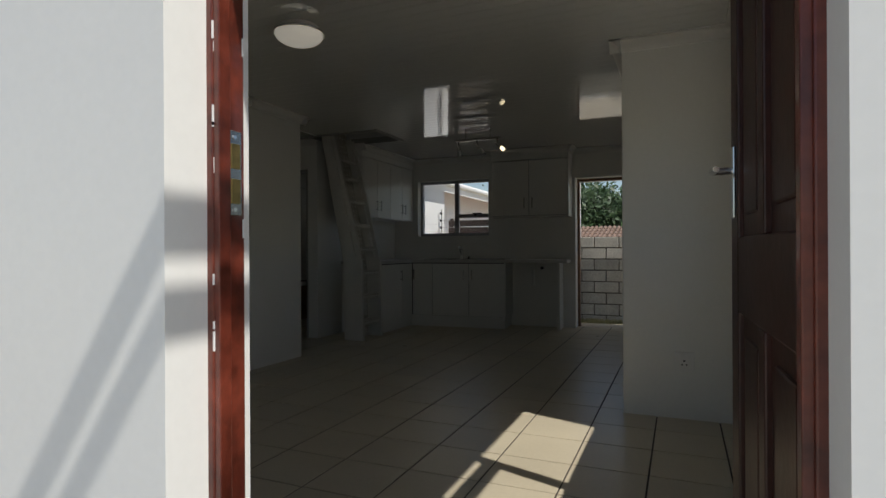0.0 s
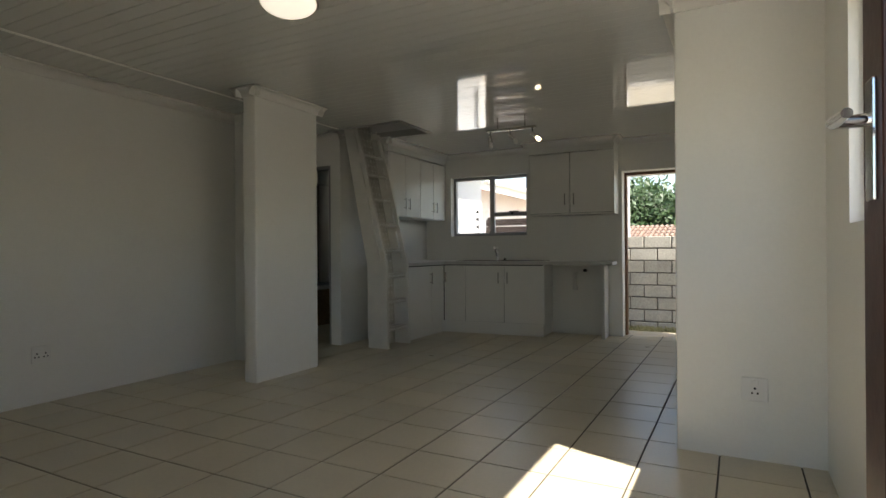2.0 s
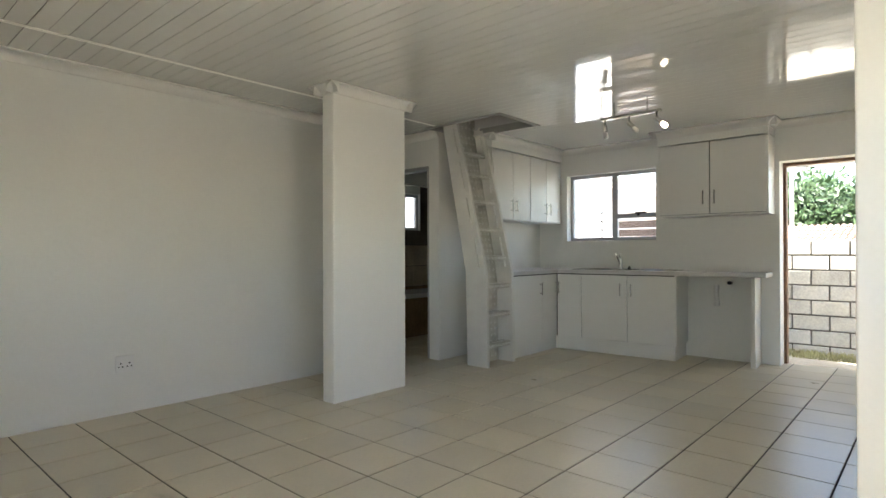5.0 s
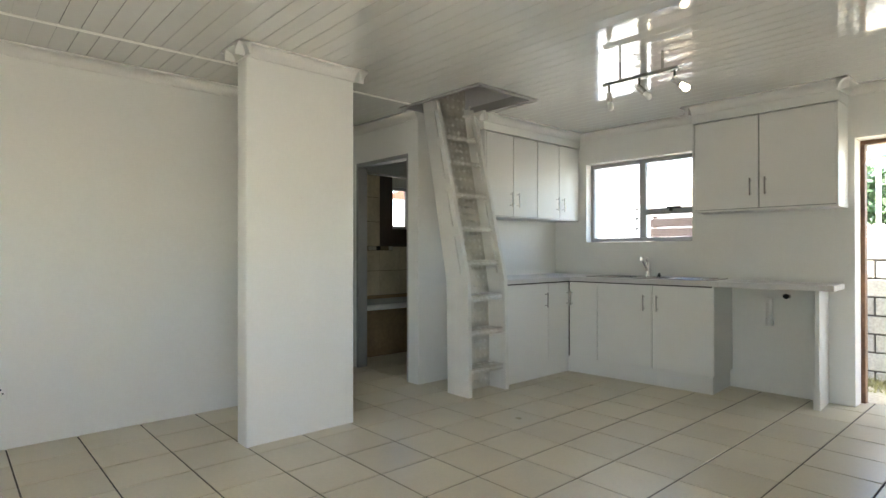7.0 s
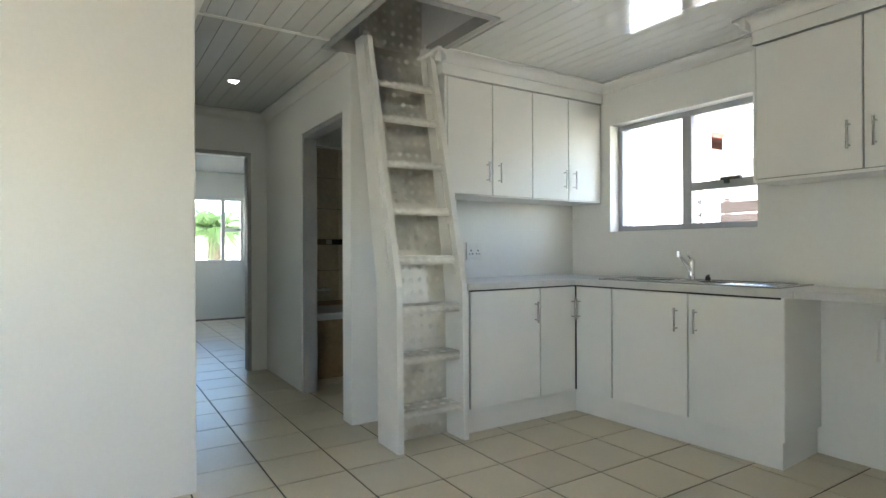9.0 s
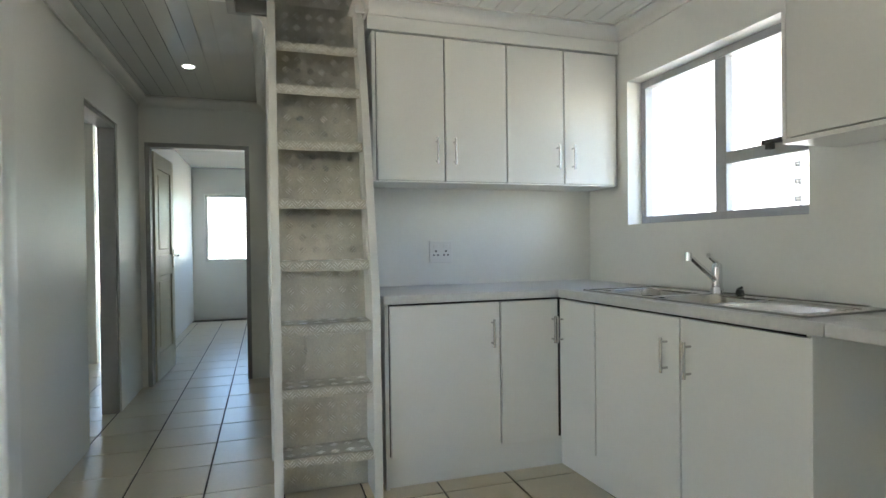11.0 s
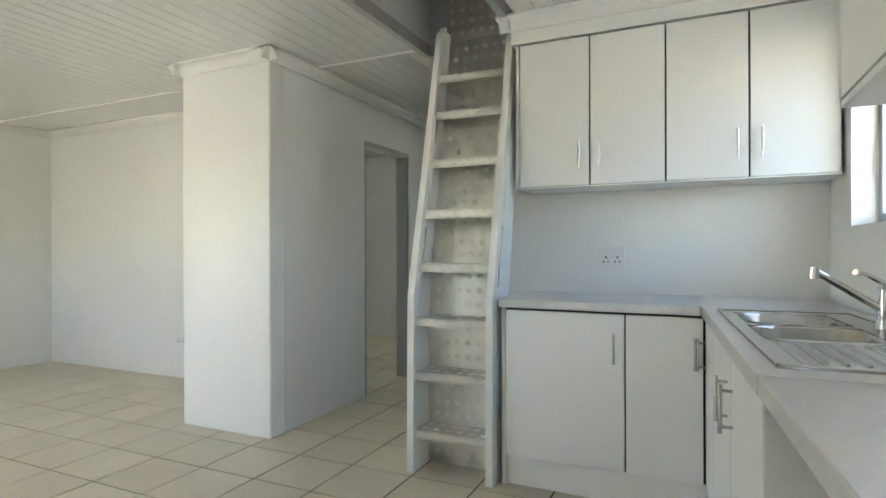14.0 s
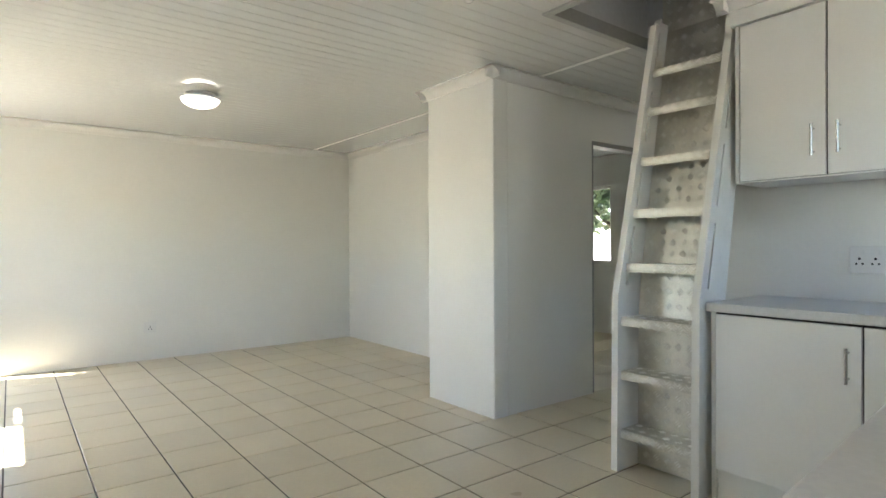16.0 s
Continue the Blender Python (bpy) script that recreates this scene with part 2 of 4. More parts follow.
# ceiling boards with a hatch hole
HX0, HX1, HY0, HY1 = -3.33, -2.465, 6.505, 7.11
_bm = bmesh.new()
PITCH = 0.10
_y = 1.99
while _y < 8.59:
    y1 = min(_y + PITCH, 8.59)
    spans = [(-5.3, -3.235), (-3.205, 0.91)]
    if y1 > HY0 and _y < HY1:
        spans = [(-5.3, HX0), (HX1, 0.91)]
    for a, b in spans:
        bx(_bm, a, _y + 0.0017, H, b, y1 - 0.0017, H + 0.012)
    _y = y1
bx(_bm, -5.42, 1.99, H + 0.011, HX0, 8.59, T)
bx(_bm, HX1, 1.99, H + 0.011, 1.05, 8.59, T)
bx(_bm, HX0, 1.99, H + 0.011, HX1, HY0 - 0.06, T)
bx(_bm, HX0, HY1 + 0.06, H + 0.011, HX1, 8.59, T)
bx(_bm, -9.74, 1.81, H, -5.42, 8.59, T)
bx(_bm, -5.42, 1.81, T, 1.05, 6.4, T + 0.05)
ceiling = structure("ceiling", _bm, CEIL, "glossy white plastic board ceiling with fine joints", "ceiling")
structure("ceiling_joint_strip", boxes((-3.235, 1.99, H - 0.004, -3.205, HY0 - 0.02, H + 0.01)), CORN, "white ceiling joint strip", "trim")


def cornice(name, axis, at, sgn, lo, hi):
    """A coved strip under the ceiling; sgn points into the room."""
    d = 0.07
    pts = [(at, H), (at + sgn * d, H), (at + sgn * d, H - 0.012)]
    for i in range(1, 6):
        a = i / 6 * math.pi / 2
        pts.append((at + sgn * (d - (d - 0.012) * math.sin(a)), H - 0.012 - (d - 0.012) * (1 - math.cos(a))))
    pts += [(at + sgn * 0.012, H - d), (at, H - d)]
    bm = bmesh.new()
    prism(bm, pts, "y" if axis == "y" else "x", lo, hi)
    structure(name, bm, CORN, "white coved ceiling cornice", "cornice", soft=True)


cornice("cornice_south", "x", 1.99, 1, -3.74, 0.91)
cornice("cornice_west", "y", -3.74, 1, 1.99, 5.56)
cornice("cornice_nook_north", "x", 5.56, -1, -3.74, -2.965)
cornice("cornice_pier_west", "y", -2.965, -1, 4.88, 5.56)
cornice("cornice_pier_south", "x", 4.95, -1, -3.035, -2.76)
cornice("cornice_pier_east", "y", -2.83, 1, 4.88, 5.755)
cornice("cornice_corridor_south", "x", 5.685, 1, -5.3, -2.76)
cornice("cornice_corridor_north", "x", 6.66, -1, -5.3, -3.34)
cornice("cornice_corridor_end", "y", -5.3, 1, 5.68, 6.66)
cornice("cornice_north", "x", 8.59, -1, -3.03, -1.72)
cornice("cornice_north_east", "x", 8.59, -1, -0.70, 0.25)
cornice("cornice_east_block", "x", 4.89, -1, 0.185, 0.91)
cornice("cornice_east_block_side", "y", 0.255, -1, 4.82, 8.59)
cornice("cornice_east", "y", 0.91, -1, 1.99, 4.89)

# hatch shaft above the ladder
_h = thing("ceiling_hatch", ((HX0 + HX1) / 2, (HY0 + HY1) / 2, H), "open white loft hatch in the ceiling above the ladder", "hatch", kind="structure")
part("hatch_frame", boxes((HX0 - 0.03, HY0 - 0.03, H - 0.012, HX1 + 0.03, HY0 + 0.012, H + 0.06), (HX0 - 0.03, HY1 - 0.012, H - 0.012, HX1 + 0.03, HY1 + 0.03, H + 0.06),
                          (HX1 - 0.012, HY0 + 0.012, H - 0.012, HX1 + 0.03, HY1 - 0.012, H + 0.06), (HX0 - 0.03, HY0 + 0.012, H - 0.012, HX0 + 0.012, HY1 - 0.012, H + 0.06), bev=0.002), GREYFRAME, _h, "grey hatch trim")
part("shaft_lining", boxes((HX0 - 0.03, HY0 - 0.02, H + 0.06, HX1 + 0.03, HY0, H + 0.75), (HX0 - 0.03, HY1, H + 0.06, HX1 + 0.03, HY1 + 0.02, H + 0.75),
                           (HX1, HY0, H + 0.06, HX1 + 0.02, HY1, H + 0.75), (HX0 - 0.03, HY0, H + 0.06, HX0 - 0.01, HY1, H + 0.75)), ATTIC, _h)
part("loft_lid", boxes((HX0 - 0.1, HY0 - 0.1, H + 0.75, HX1 + 0.1, HY1 + 0.1, H + 0.79)), ATTIC, _h)


# ---- windows and doors ----
def window(name, axis, plane, u0, u1, z0, z1, bars, label, depth=0.05, mat_=None):
    """A framed window in the plane; bars: list of (u0, u1, z0, z1) inner bars."""
    mt = mat_ or ALU
    w = thing(name, (plane, (u0 + u1) / 2, z0) if axis == "y" else ((u0 + u1) / 2, plane, z0), label, "window", kind="structure")
    f = 0.04

    def b(a0, a1, c0, c1, d0=-depth / 2, d1=depth / 2):
        return (plane + d0, a0, c0, plane + d1, a1, c1) if axis == "y" else (a0, plane + d0, c0, a1, plane + d1, c1)
    part("window_frame", boxes(b(u0, u1, z1 - f, z1), b(u0, u1, z0, z0 + f), b(u0, u0 + f, z0 + f, z1 - f), b(u1 - f, u1, z0 + f, z1 - f), bev=0.004), mt, w)
    for q in bars:
        part("glazing_bar", boxes(b(*q, -depth / 2 + 0.004, depth / 2 - 0.004), bev=0.003), mt, w)
    p = part("pane", boxes(b(u0 + f - 0.005, u1 - f + 0.005, z0 + f - 0.005, z1 - f + 0.005, -0.003, 0.003)), GLASS, w)
    p.visible_shadow = False
    return w


kw = window("window_kitchen", "x", 8.705, -2.95, -1.855, 1.233, 2.03, [(-2.41, -2.343, 1.27, 1.99), (-2.343, -1.895, 1.488, 1.544)], "grey aluminium kitchen window with an opening top pane")
part("window_stay", boxes((-2.12, 8.647, 1.535, -1.99, 8.675, 1.555), (-2.09, 8.635, 1.51, -2.065, 8.665, 1.54), bev=0.003), BLACK, kw, "black window stay")
window("window_side", "y", 0.98, 2.86, 4.28, 1.135, 2.0, [(3.33, 3.397, 1.175, 1.96), (2.90, 3.33, 1.73, 1.83)], "aluminium side window beside the entrance")
window("window_bedroom", "y", -9.67, 5.75, 7.42, 0.90, 1.94, [(7.08, 7.14, 0.94, 1.90), (7.14, 7.38, 1.40, 1.45)], "wide white bedroom window looking on a garden", mat_=LWOOD)
window("window_small_bedroom", "y", -6.56, 2.9, 4.0, 0.92, 1.95, [(3.42, 3.48, 0.96, 1.91)], "bedroom window looking on green leaves", mat_=LWOOD)
window("window_bath", "y", -5.36, 7.85, 8.4, 1.42, 1.95, [(8.1, 8.14, 1.46, 1.91)], "small bathroom window")


def door_frame(name, axis, u0, u1, d0, d1, top, w, material, label, rebate=0.0):
    e = thing(name, ((u0 + u1) / 2, d0, 0) if axis == "x" else (d0, (u0 + u1) / 2, 0), label, "door frame", kind="structure")

    def b(a0, a1, c0, c1):
        return (a0, d0, c0, a1, d1, c1) if axis == "x" else (d0, a0, c0, d1, a1, c1)
    for a0, a1 in ((u0, u0 + w), (u1 - w, u1)):
        part("jamb", boxes(b(a0, a1, -0.01, top - w), bev=0.003), material, e)
    part("head", boxes(b(u0, u1, top - w, top), bev=0.003), material, e)
    return e


df = door_frame("door_frame_entrance", "x", -0.158, 0.768, 1.893, 1.966, 2.07, 0.045, REDWOOD, "dark red varnished entrance door frame, chipped along its edge")
part("stop_bead", boxes((-0.114, 1.896, 0, -0.101, 1.922, 2.02), (0.711, 1.896, 0, 0.724, 1.922, 2.02), bev=0.002), REDWOOD, df)
stp = part("strike_plate", boxes((-0.114, 1.926, 1.10, -0.109, 1.955, 1.245), bev=0.001), STEEL, df, "worn steel strike plate")
part("strike_hole", boxes((-0.1095, 1.931, 1.18, -0.107, 1.95, 1.222), (-0.1095, 1.931, 1.12, -0.107, 1.95, 1.162)), BRASS, stp, "brass strike recess")
for zz in (1.234, 1.109):
    bm = bmesh.new()
    cyl(bm, (-0.1095, 1.938, zz), (-0.1075, 1.938, zz), 0.004)
    part("screw", bm, CHROME, stp)
rc = random.Random(9)
for k in range(26):
    zc, hc = rc.uniform(0.15, 1.95), rc.uniform(0.008, 0.035)
    yc = rc.choice((1.8935, 1.8955, 1.9605))
    part("paint_chip", boxes((-0.1145, yc, zc, -0.1118, yc + rc.uniform(0.003, 0.007), zc + hc)), PAINT_OUT, df, "white paint chip")
df2 = door_frame("door_frame_back", "x", -0.688, 0.18, 8.76, 8.835, 1.98, 0.045, BAREWOOD, "worn brown wooden back door frame")
door_frame("door_frame_bathroom", "x", -4.31, -3.475, 6.67, 6.775, 2.0, 0.035, GREYFRAME, "grey painted steel bathroom door frame")
door_frame("door_frame_small_bedroom", "x", -4.62, -3.885, 5.565, 5.67, 1.985, 0.035, GREYFRAME, "grey painted steel bedroom door frame")
door_frame("door_frame_bedroom", "y", 5.72, 6.52, -5.415, -5.305, 1.985, 0.035, GREYFRAME, "grey painted steel frame at the end of the corridor")


def panel_door(name, length, height, thick, material, label, arch=False):
    """A panelled door leaf along +x from its hinge, its thickness along y."""
    e = thing(name, (0, 0, 0), label, "door", kind="structure")
    st = 0.11
    bars = [(0, st, 0, height), (length - st, length, 0, height), (st, length - st, 0, 0.22), (st, length - st, 0.88, 1.06), (st, length - st, height - 0.13, height)]
    part("leaf_frame", boxes(*[(a, -thick / 2, c, b, thick / 2, d) for a, b, c, d in bars], bev=0.005), material, e)
    for c, d in ((0.22, 0.88), (1.06, height - 0.13)):
        cols = ((st, length / 2 - 0.03), (length / 2 + 0.03, length - st)) if not arch else ((st, length - st),)
        for a, b in cols:
            part("panel", boxes((a - 0.005, -thick / 2 + 0.013, c - 0.005, b + 0.005, thick / 2 - 0.013, d + 0.005)), material, e)
            part("raised_field", boxes((a + 0.05, -thick / 2 + 0.006, c + 0.05, b - 0.05, thick / 2 - 0.006, d - 0.05), bev=0.006), material, e)
        if not arch:
            part("muntin", boxes((length / 2 - 0.03, -thick / 2, c, length / 2 + 0.03, thick / 2, d), bev=0.004), material, e)
    return e


def lever_handle(parent, x, z, thick):
    for s in (-1, 1):
        y = s * (thick / 2)
        bm = boxes((x - 0.021, y, z - 0.087, x + 0.021, y + s * 0.007, z + 0.088), bev=0.003)
        pl = part("handle_plate", bm, CHROME, parent, "chrome handle plate")
        bm = bmesh.new()
        cyl(bm, (x, y, z + 0.03), (x, y + s * 0.05, z + 0.03), 0.010)
        cyl(bm, (x, y + s * 0.048, z + 0.03), (x - 0.105, y + s * 0.052, z + 0.022), 0.010, r2=0.007)
        part("lever", bm, CHROME, pl, "chrome lever", soft=True)


entr = panel_door("door_entrance", 0.81, 2.02, 0.042, DOORWOOD, "dark red-brown panelled entrance door standing open")
lever_handle(entr, 0.745, 1.195, 0.042)
part("lock_edge", boxes((0.8095, -0.012, 1.09, 0.8125, 0.012, 1.28)), STEEL, entr, "steel lock edge plate")
entr.matrix_world = pose(0.772, 2.0, 0.005, 0, 0, 92.6)
bdoor = panel_door("door_bedroom", 0.72, 1.93, 0.038, mat("cream_door_paint", (0.62, 0.56, 0.42), 0.4), "cream panelled bedroom door standing open", arch=True)
lever_handle(bdoor, 0.655, 1.02, 0.038)
bdoor.matrix_world = pose(-5.43, 5.75, 0.005, 0, 0, 177)


# ---- sockets ----
def socket(at, normal, w, h, holes, label):
    """A switched wall socket; the plate lies on the wall."""
    e = thing("wall_socket", at, label, "socket")
    n = Vector(normal)
    u = Vector((0, 0, 1)).cross(n)

    def bb(bm, a, b, c, d, t0, t1, bev=0.0):
        p, q = Vector(at) + u * a + n * t0, Vector(at) + u * b + n * t1
        bx(bm, min(p.x, q.x), min(p.y, q.y), at[2] + c, max(p.x, q.x), max(p.y, q.y), at[2] + d, bev)
    bm = bmesh.new()
    bb(bm, -w / 2, w / 2, -h / 2, h / 2, 0, 0.011, 0.003)
    part("plate", bm, PLASTIC, e)
    for k in holes:
        bm = bmesh.new()
        bb(bm, k - 0.016, k + 0.016, 0.022, 0.045, 0.010, 0.0145, 0.002)
        part("switch", bm, PLASTIC, e)
        for dx, dz, r in ((0, 0.005, 0.006), (-0.012, -0.018, 0.005), (0.012, -0.018, 0.005)):
            bm = bmesh.new()
            p = Vector(at) + u * (k + dx) + Vector((0, 0, dz))
            cyl(bm, p + n * 0.009, p + n * 0.0118, r, 10)
            part("pin_hole", bm, BLACK, e)
    return e


socket((-3.74, 3.855, 0.343), (1, 0, 0), 0.12, 0.115, (-0.028, 0.028), "white double wall socket near the floor")
socket((-1.42, 1.99, 0.335), (0, 1, 0), 0.115, 0.115, (0.0,), "white single wall socket near the floor")
socket((0.612, 4.89, 0.35), (0, -1, 0), 0.115, 0.115, (0.0,), "white single wall socket near the floor")
socket((-3.34, 7.603, 1.088), (1, 0, 0), 0.135, 0.125, (-0.03, 0.03), "white double wall socket above the worktop")

# ---- kitchen ----
KX, KB = -3.34, 8.59
BX, BY, UX, UY = -2.785, 8.055, -3.03, 8.32
WF = 8.038


def bar_handle(bm, p, n, length=0.135):
    p, n = Vector(p), Vector(n)
    z = Vector((0, 0, 1))
    cyl(bm, p + n * 0.032 - z * length / 2, p + n * 0.032 + z * length / 2, 0.006, 10)
    for s in (-0.37, 0.37):
        cyl(bm, p + z * length * s, p + z * length * s + n * 0.032, 0.0045, 8)


def cabinet(name, box, face, fronts, label, z0, z1):
    """A cabinet carcass with door fronts; face '+x' or '-y'; fronts (u0, u1, handle u or None, handle z)."""
    x0, y0, x1, y1 = box
    e = thing(name, ((x0 + x1) / 2, (y0 + y1) / 2, z0), label, "cabinet", group="kitchen cabinets")
    # dark body colour stands in for shade between the white doors
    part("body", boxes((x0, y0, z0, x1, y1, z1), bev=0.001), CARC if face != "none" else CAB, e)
    for u0, u1, hu, hz in fronts:
        g = 0.004
        gap = 0.004 if z0 > 1 else 0.01
        if face == "+x":
            d = part("door", boxes((x1 + 0.001, u0 + g, z0 + 0.002, x1 + 0.018, u1 - g, z1 - gap), bev=0.0015), CAB, e, "white cabinet door")
            hp, n = (x1 + 0.018, hu or 0, hz), (1, 0, 0)
        else:
            d = part("door", boxes((u0 + g, y0 - 0.018, z0 + 0.003, u1 - g, y0 - 0.001, z1 - gap), bev=0.0015), CAB, e, "white cabinet door")
            hp, n = (hu or 0, y0 - 0.018, hz), (0, -1, 0)
        if hu is not None:
            bm = bmesh.new()
            bar_handle(bm, hp, n)
            part("handle", bm, STEEL, d, "brushed steel bar handle", soft=True)
    return e


ZB, ZT = 0.148, 0.858
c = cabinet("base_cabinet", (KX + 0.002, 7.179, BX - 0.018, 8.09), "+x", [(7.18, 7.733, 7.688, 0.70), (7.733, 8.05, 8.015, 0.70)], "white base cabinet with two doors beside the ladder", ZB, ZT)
part("side_panel", boxes((KX + 0.002, 7.160, 0.0, BX - 0.01, 7.178, ZT), bev=0.001), CAB, c)
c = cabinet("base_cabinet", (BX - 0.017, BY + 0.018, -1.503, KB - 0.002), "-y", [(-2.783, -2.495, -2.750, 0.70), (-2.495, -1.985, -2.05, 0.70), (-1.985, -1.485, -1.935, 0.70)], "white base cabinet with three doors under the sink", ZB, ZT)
part("side_panel", boxes((-1.502, BY + 0.002, ZB, -1.485, KB - 0.003, ZT), bev=0.001), CAB, c)
p = thing("plinth", (-2.2, 8.1, 0), "white kickboard under the base cabinets", "plinth")
plinth_side = part("board", boxes((-2.83, 7.18, 0, -2.815, 8.10, ZB), bev=0.001), CAB, p).name
part("board", boxes((-2.815, BY + 0.028, 0, -1.52, BY + 0.043, ZB), bev=0.001), CAB, p)
part("board", boxes((-1.52, BY + 0.028, 0, -1.505, KB - 0.003, ZB), bev=0.001), CAB, p)
p = thing("end_panel", (-0.81, 8.4, 0), "white board panel carrying the end of the worktop", "panel")
part("board", boxes((-0.83, BY + 0.06, 0.148, -0.80, KB - 0.002, ZT), bev=0.0015), CAB, p)
part("foot_board", boxes((-0.845, BY + 0.09, 0.0, -0.80, KB - 0.06, 0.148), bev=0.0015), CAB, p)

# worktop with a hole for the sink
SX0, SX1, SY0, SY1 = -2.62, -1.52, 8.085, 8.52
w = thing("worktop", (-2.2, 8.3, ZT), "pale grey laminate worktop with rounded front edge", "worktop")
part("left_run", boxes((KX + 0.001, 7.150, ZT + 0.002, BX + 0.022, WF, 0.9), bev=0.005), WTOP, w)
for sec in ((KX + 0.001, WF + 0.0005, SX0 + 0.03, KB - 0.001), (SX1 - 0.42, WF + 0.0005, -1.44, KB - 0.001),
            (SX0 + 0.03, WF + 0.0005, SX1 - 0.42, SY0 + 0.03), (SX0 + 0.03, SY1 - 0.03, SX1 - 0.42, KB - 0.001)):
    part("run_section", boxes((sec[0], sec[1], ZT + 0.002, sec[2], sec[3], 0.9)), WTOP, w)
part("end_run", boxes((-1.4385, WF + 0.0005, ZT + 0.002, -0.70, KB - 0.001, 0.9), bev=0.004), WTOP, w)

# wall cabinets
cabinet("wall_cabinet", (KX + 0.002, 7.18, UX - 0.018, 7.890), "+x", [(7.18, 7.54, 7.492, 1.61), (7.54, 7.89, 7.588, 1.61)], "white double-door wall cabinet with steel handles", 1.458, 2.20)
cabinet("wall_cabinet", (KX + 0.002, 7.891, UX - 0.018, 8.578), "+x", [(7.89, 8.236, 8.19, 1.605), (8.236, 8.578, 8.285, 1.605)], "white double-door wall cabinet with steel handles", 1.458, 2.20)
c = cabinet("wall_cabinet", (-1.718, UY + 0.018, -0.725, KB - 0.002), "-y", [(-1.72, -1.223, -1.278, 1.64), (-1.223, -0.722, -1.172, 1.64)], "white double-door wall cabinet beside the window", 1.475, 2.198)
part("side_panel", boxes((-0.7245, UY, 1.475, -0.708, KB - 0.003, 2.198), bev=0.001), CAB, c)
part("bottom_panel", boxes((-1.733, UY + 0.002, 1.458, -0.708, KB - 0.003, 1.474), bev=0.001), CAB, c)
part("side_panel", boxes((-1.734, UY, 1.475, -1.719, KB - 0.003, 2.198), bev=0.001), CAB, c)
for nm, ya, yb in (("wall_cabinet", 7.1795, 7.8895), ("wall_cabinet.001", 7.8905, 8.578)):
    part("bottom_panel", boxes((KX + 0.002, ya, 1.450, UX - 0.002, yb, 1.4575), bev=0.001), CAB, bpy.data.objects[nm])
part("side_panel", boxes((KX + 0.002, 7.162, 1.450, UX - 0.002, 7.179, 2.20), bev=0.001), CAB, bpy.data.objects["wall_cabinet"])
structure("bulkhead_west", boxes((KX, 7.14, 2.206, UX + 0.005, 8.589, H - 0.001)), PAINT, "white boxed bulkhead above the wall cabinets", "bulkhead")
structure("bulkhead_north", boxes((-1.735, UY - 0.005, 2.204, -0.705, 8.589, H - 0.001)), PAINT, "white boxed bulkhead above the wall cabinet", "bulkhead")
cornice("cornice_bulkhead_west", "y", UX + 0.005, 1, 7.08, 8.59)
cornice("cornice_bulkhead_north", "x", UY - 0.005, -1, -1.79, -0.64)
cornice("cornice_bulkhead_end", "y", -0.705, 1, UY - 0.075, 8.59)
cornice("cornice_bulkhead_start", "y", -1.735, -1, UY - 0.075, 8.59)
cornice("cornice_bulkhead_ladder", "x", 7.14, -1, KX, UX + 0.07)


# sink
def rounded(x0, y0, x1, y1, r, n=6):
    pts = []
    for cx, cy, a0 in ((x1 - r, y1 - r, 0), (x0 + r, y1 - r, 90), (x0 + r, y0 + r, 180), (x1 - r, y0 + r, 270)):
        for i in range(n + 1):
            a = radians(a0 + 90 * i / n)
            pts.append((cx + r * math.cos(a), cy + r * math.sin(a)))
    return pts


def bowl_mesh(x0, y0, x1, y1, z, depth):
    bm = bmesh.new()
    rings = []
    for inset, dz, r in ((0, 0, 0.09), (0.006, -0.006, 0.085), (0.02, -depth * 0.85, 0.075), (0.05, -depth, 0.06)):
        rings.append([bm.verts.new((p[0], p[1], z + dz)) for p in rounded(x0 + inset, y0 + inset, x1 - inset, y1 - inset, r)])
    n = len(rings[0])
    for a, b in zip(rings, rings[1:]):
        for i in range(n):
            bm.faces.new((a[i], a[(i + 1) % n], b[(i + 1) % n], b[i]))
    bm.faces.new(rings[-1])
    bmesh.ops.recalc_face_normals(bm, faces=bm.faces[:])
    bmesh.ops.reverse_faces(bm, faces=bm.faces[:])
    return bm


sk = thing("kitchen_sink", (-2.1, 8.36, 0.9), "stainless steel double-bowl sink with a ribbed drainer", "sink")
B1 = (-2.54, 8.13, -2.23, 8.43)
B2 = (-2.19, 8.125, -1.87, 8.43)
zr = 0.905
rim = boxes((SX0, SY0, 0.9005, SX1, B2[1], zr), (SX0, SY1 - 0.10, 0.9005, SX1, SY1, zr), (SX0, B2[1], 0.9005, B1[0], SY1 - 0.10, zr), (B1[2], B2[1], 0.9005, B2[0], SY1 - 0.10, zr),
            (B2[2], B2[1], 0.9005, SX1, SY1 - 0.10, zr), (B1[0], B2[1], 0.9005, B1[2], B1[1], zr))
part("deck", rim, STEEL, sk)
part("raised_rim", boxes((SX0, SY0, zr, SX1, SY0 + 0.012, zr + 0.004), (SX0, SY1 - 0.012, zr, SX1, SY1, zr + 0.004), (SX0, SY0, zr, SX0 + 0.012, SY1, zr + 0.004), (SX1 - 0.012, SY0, zr, SX1, SY1, zr + 0.004), bev=0.0015), STEEL, sk)
for bb_ in (B1, B2):
    b = part("bowl", bowl_mesh(*bb_, zr, 0.15), STEEL, sk, soft=True)
    bm = bmesh.new()
    cx, cy = (bb_[0] + bb_[2]) / 2, (bb_[1] + bb_[3]) / 2
    cyl(bm, (cx, cy, zr - 0.15), (cx, cy, zr - 0.146), 0.04, 20)
    part("drain", bm, CHROME, b)
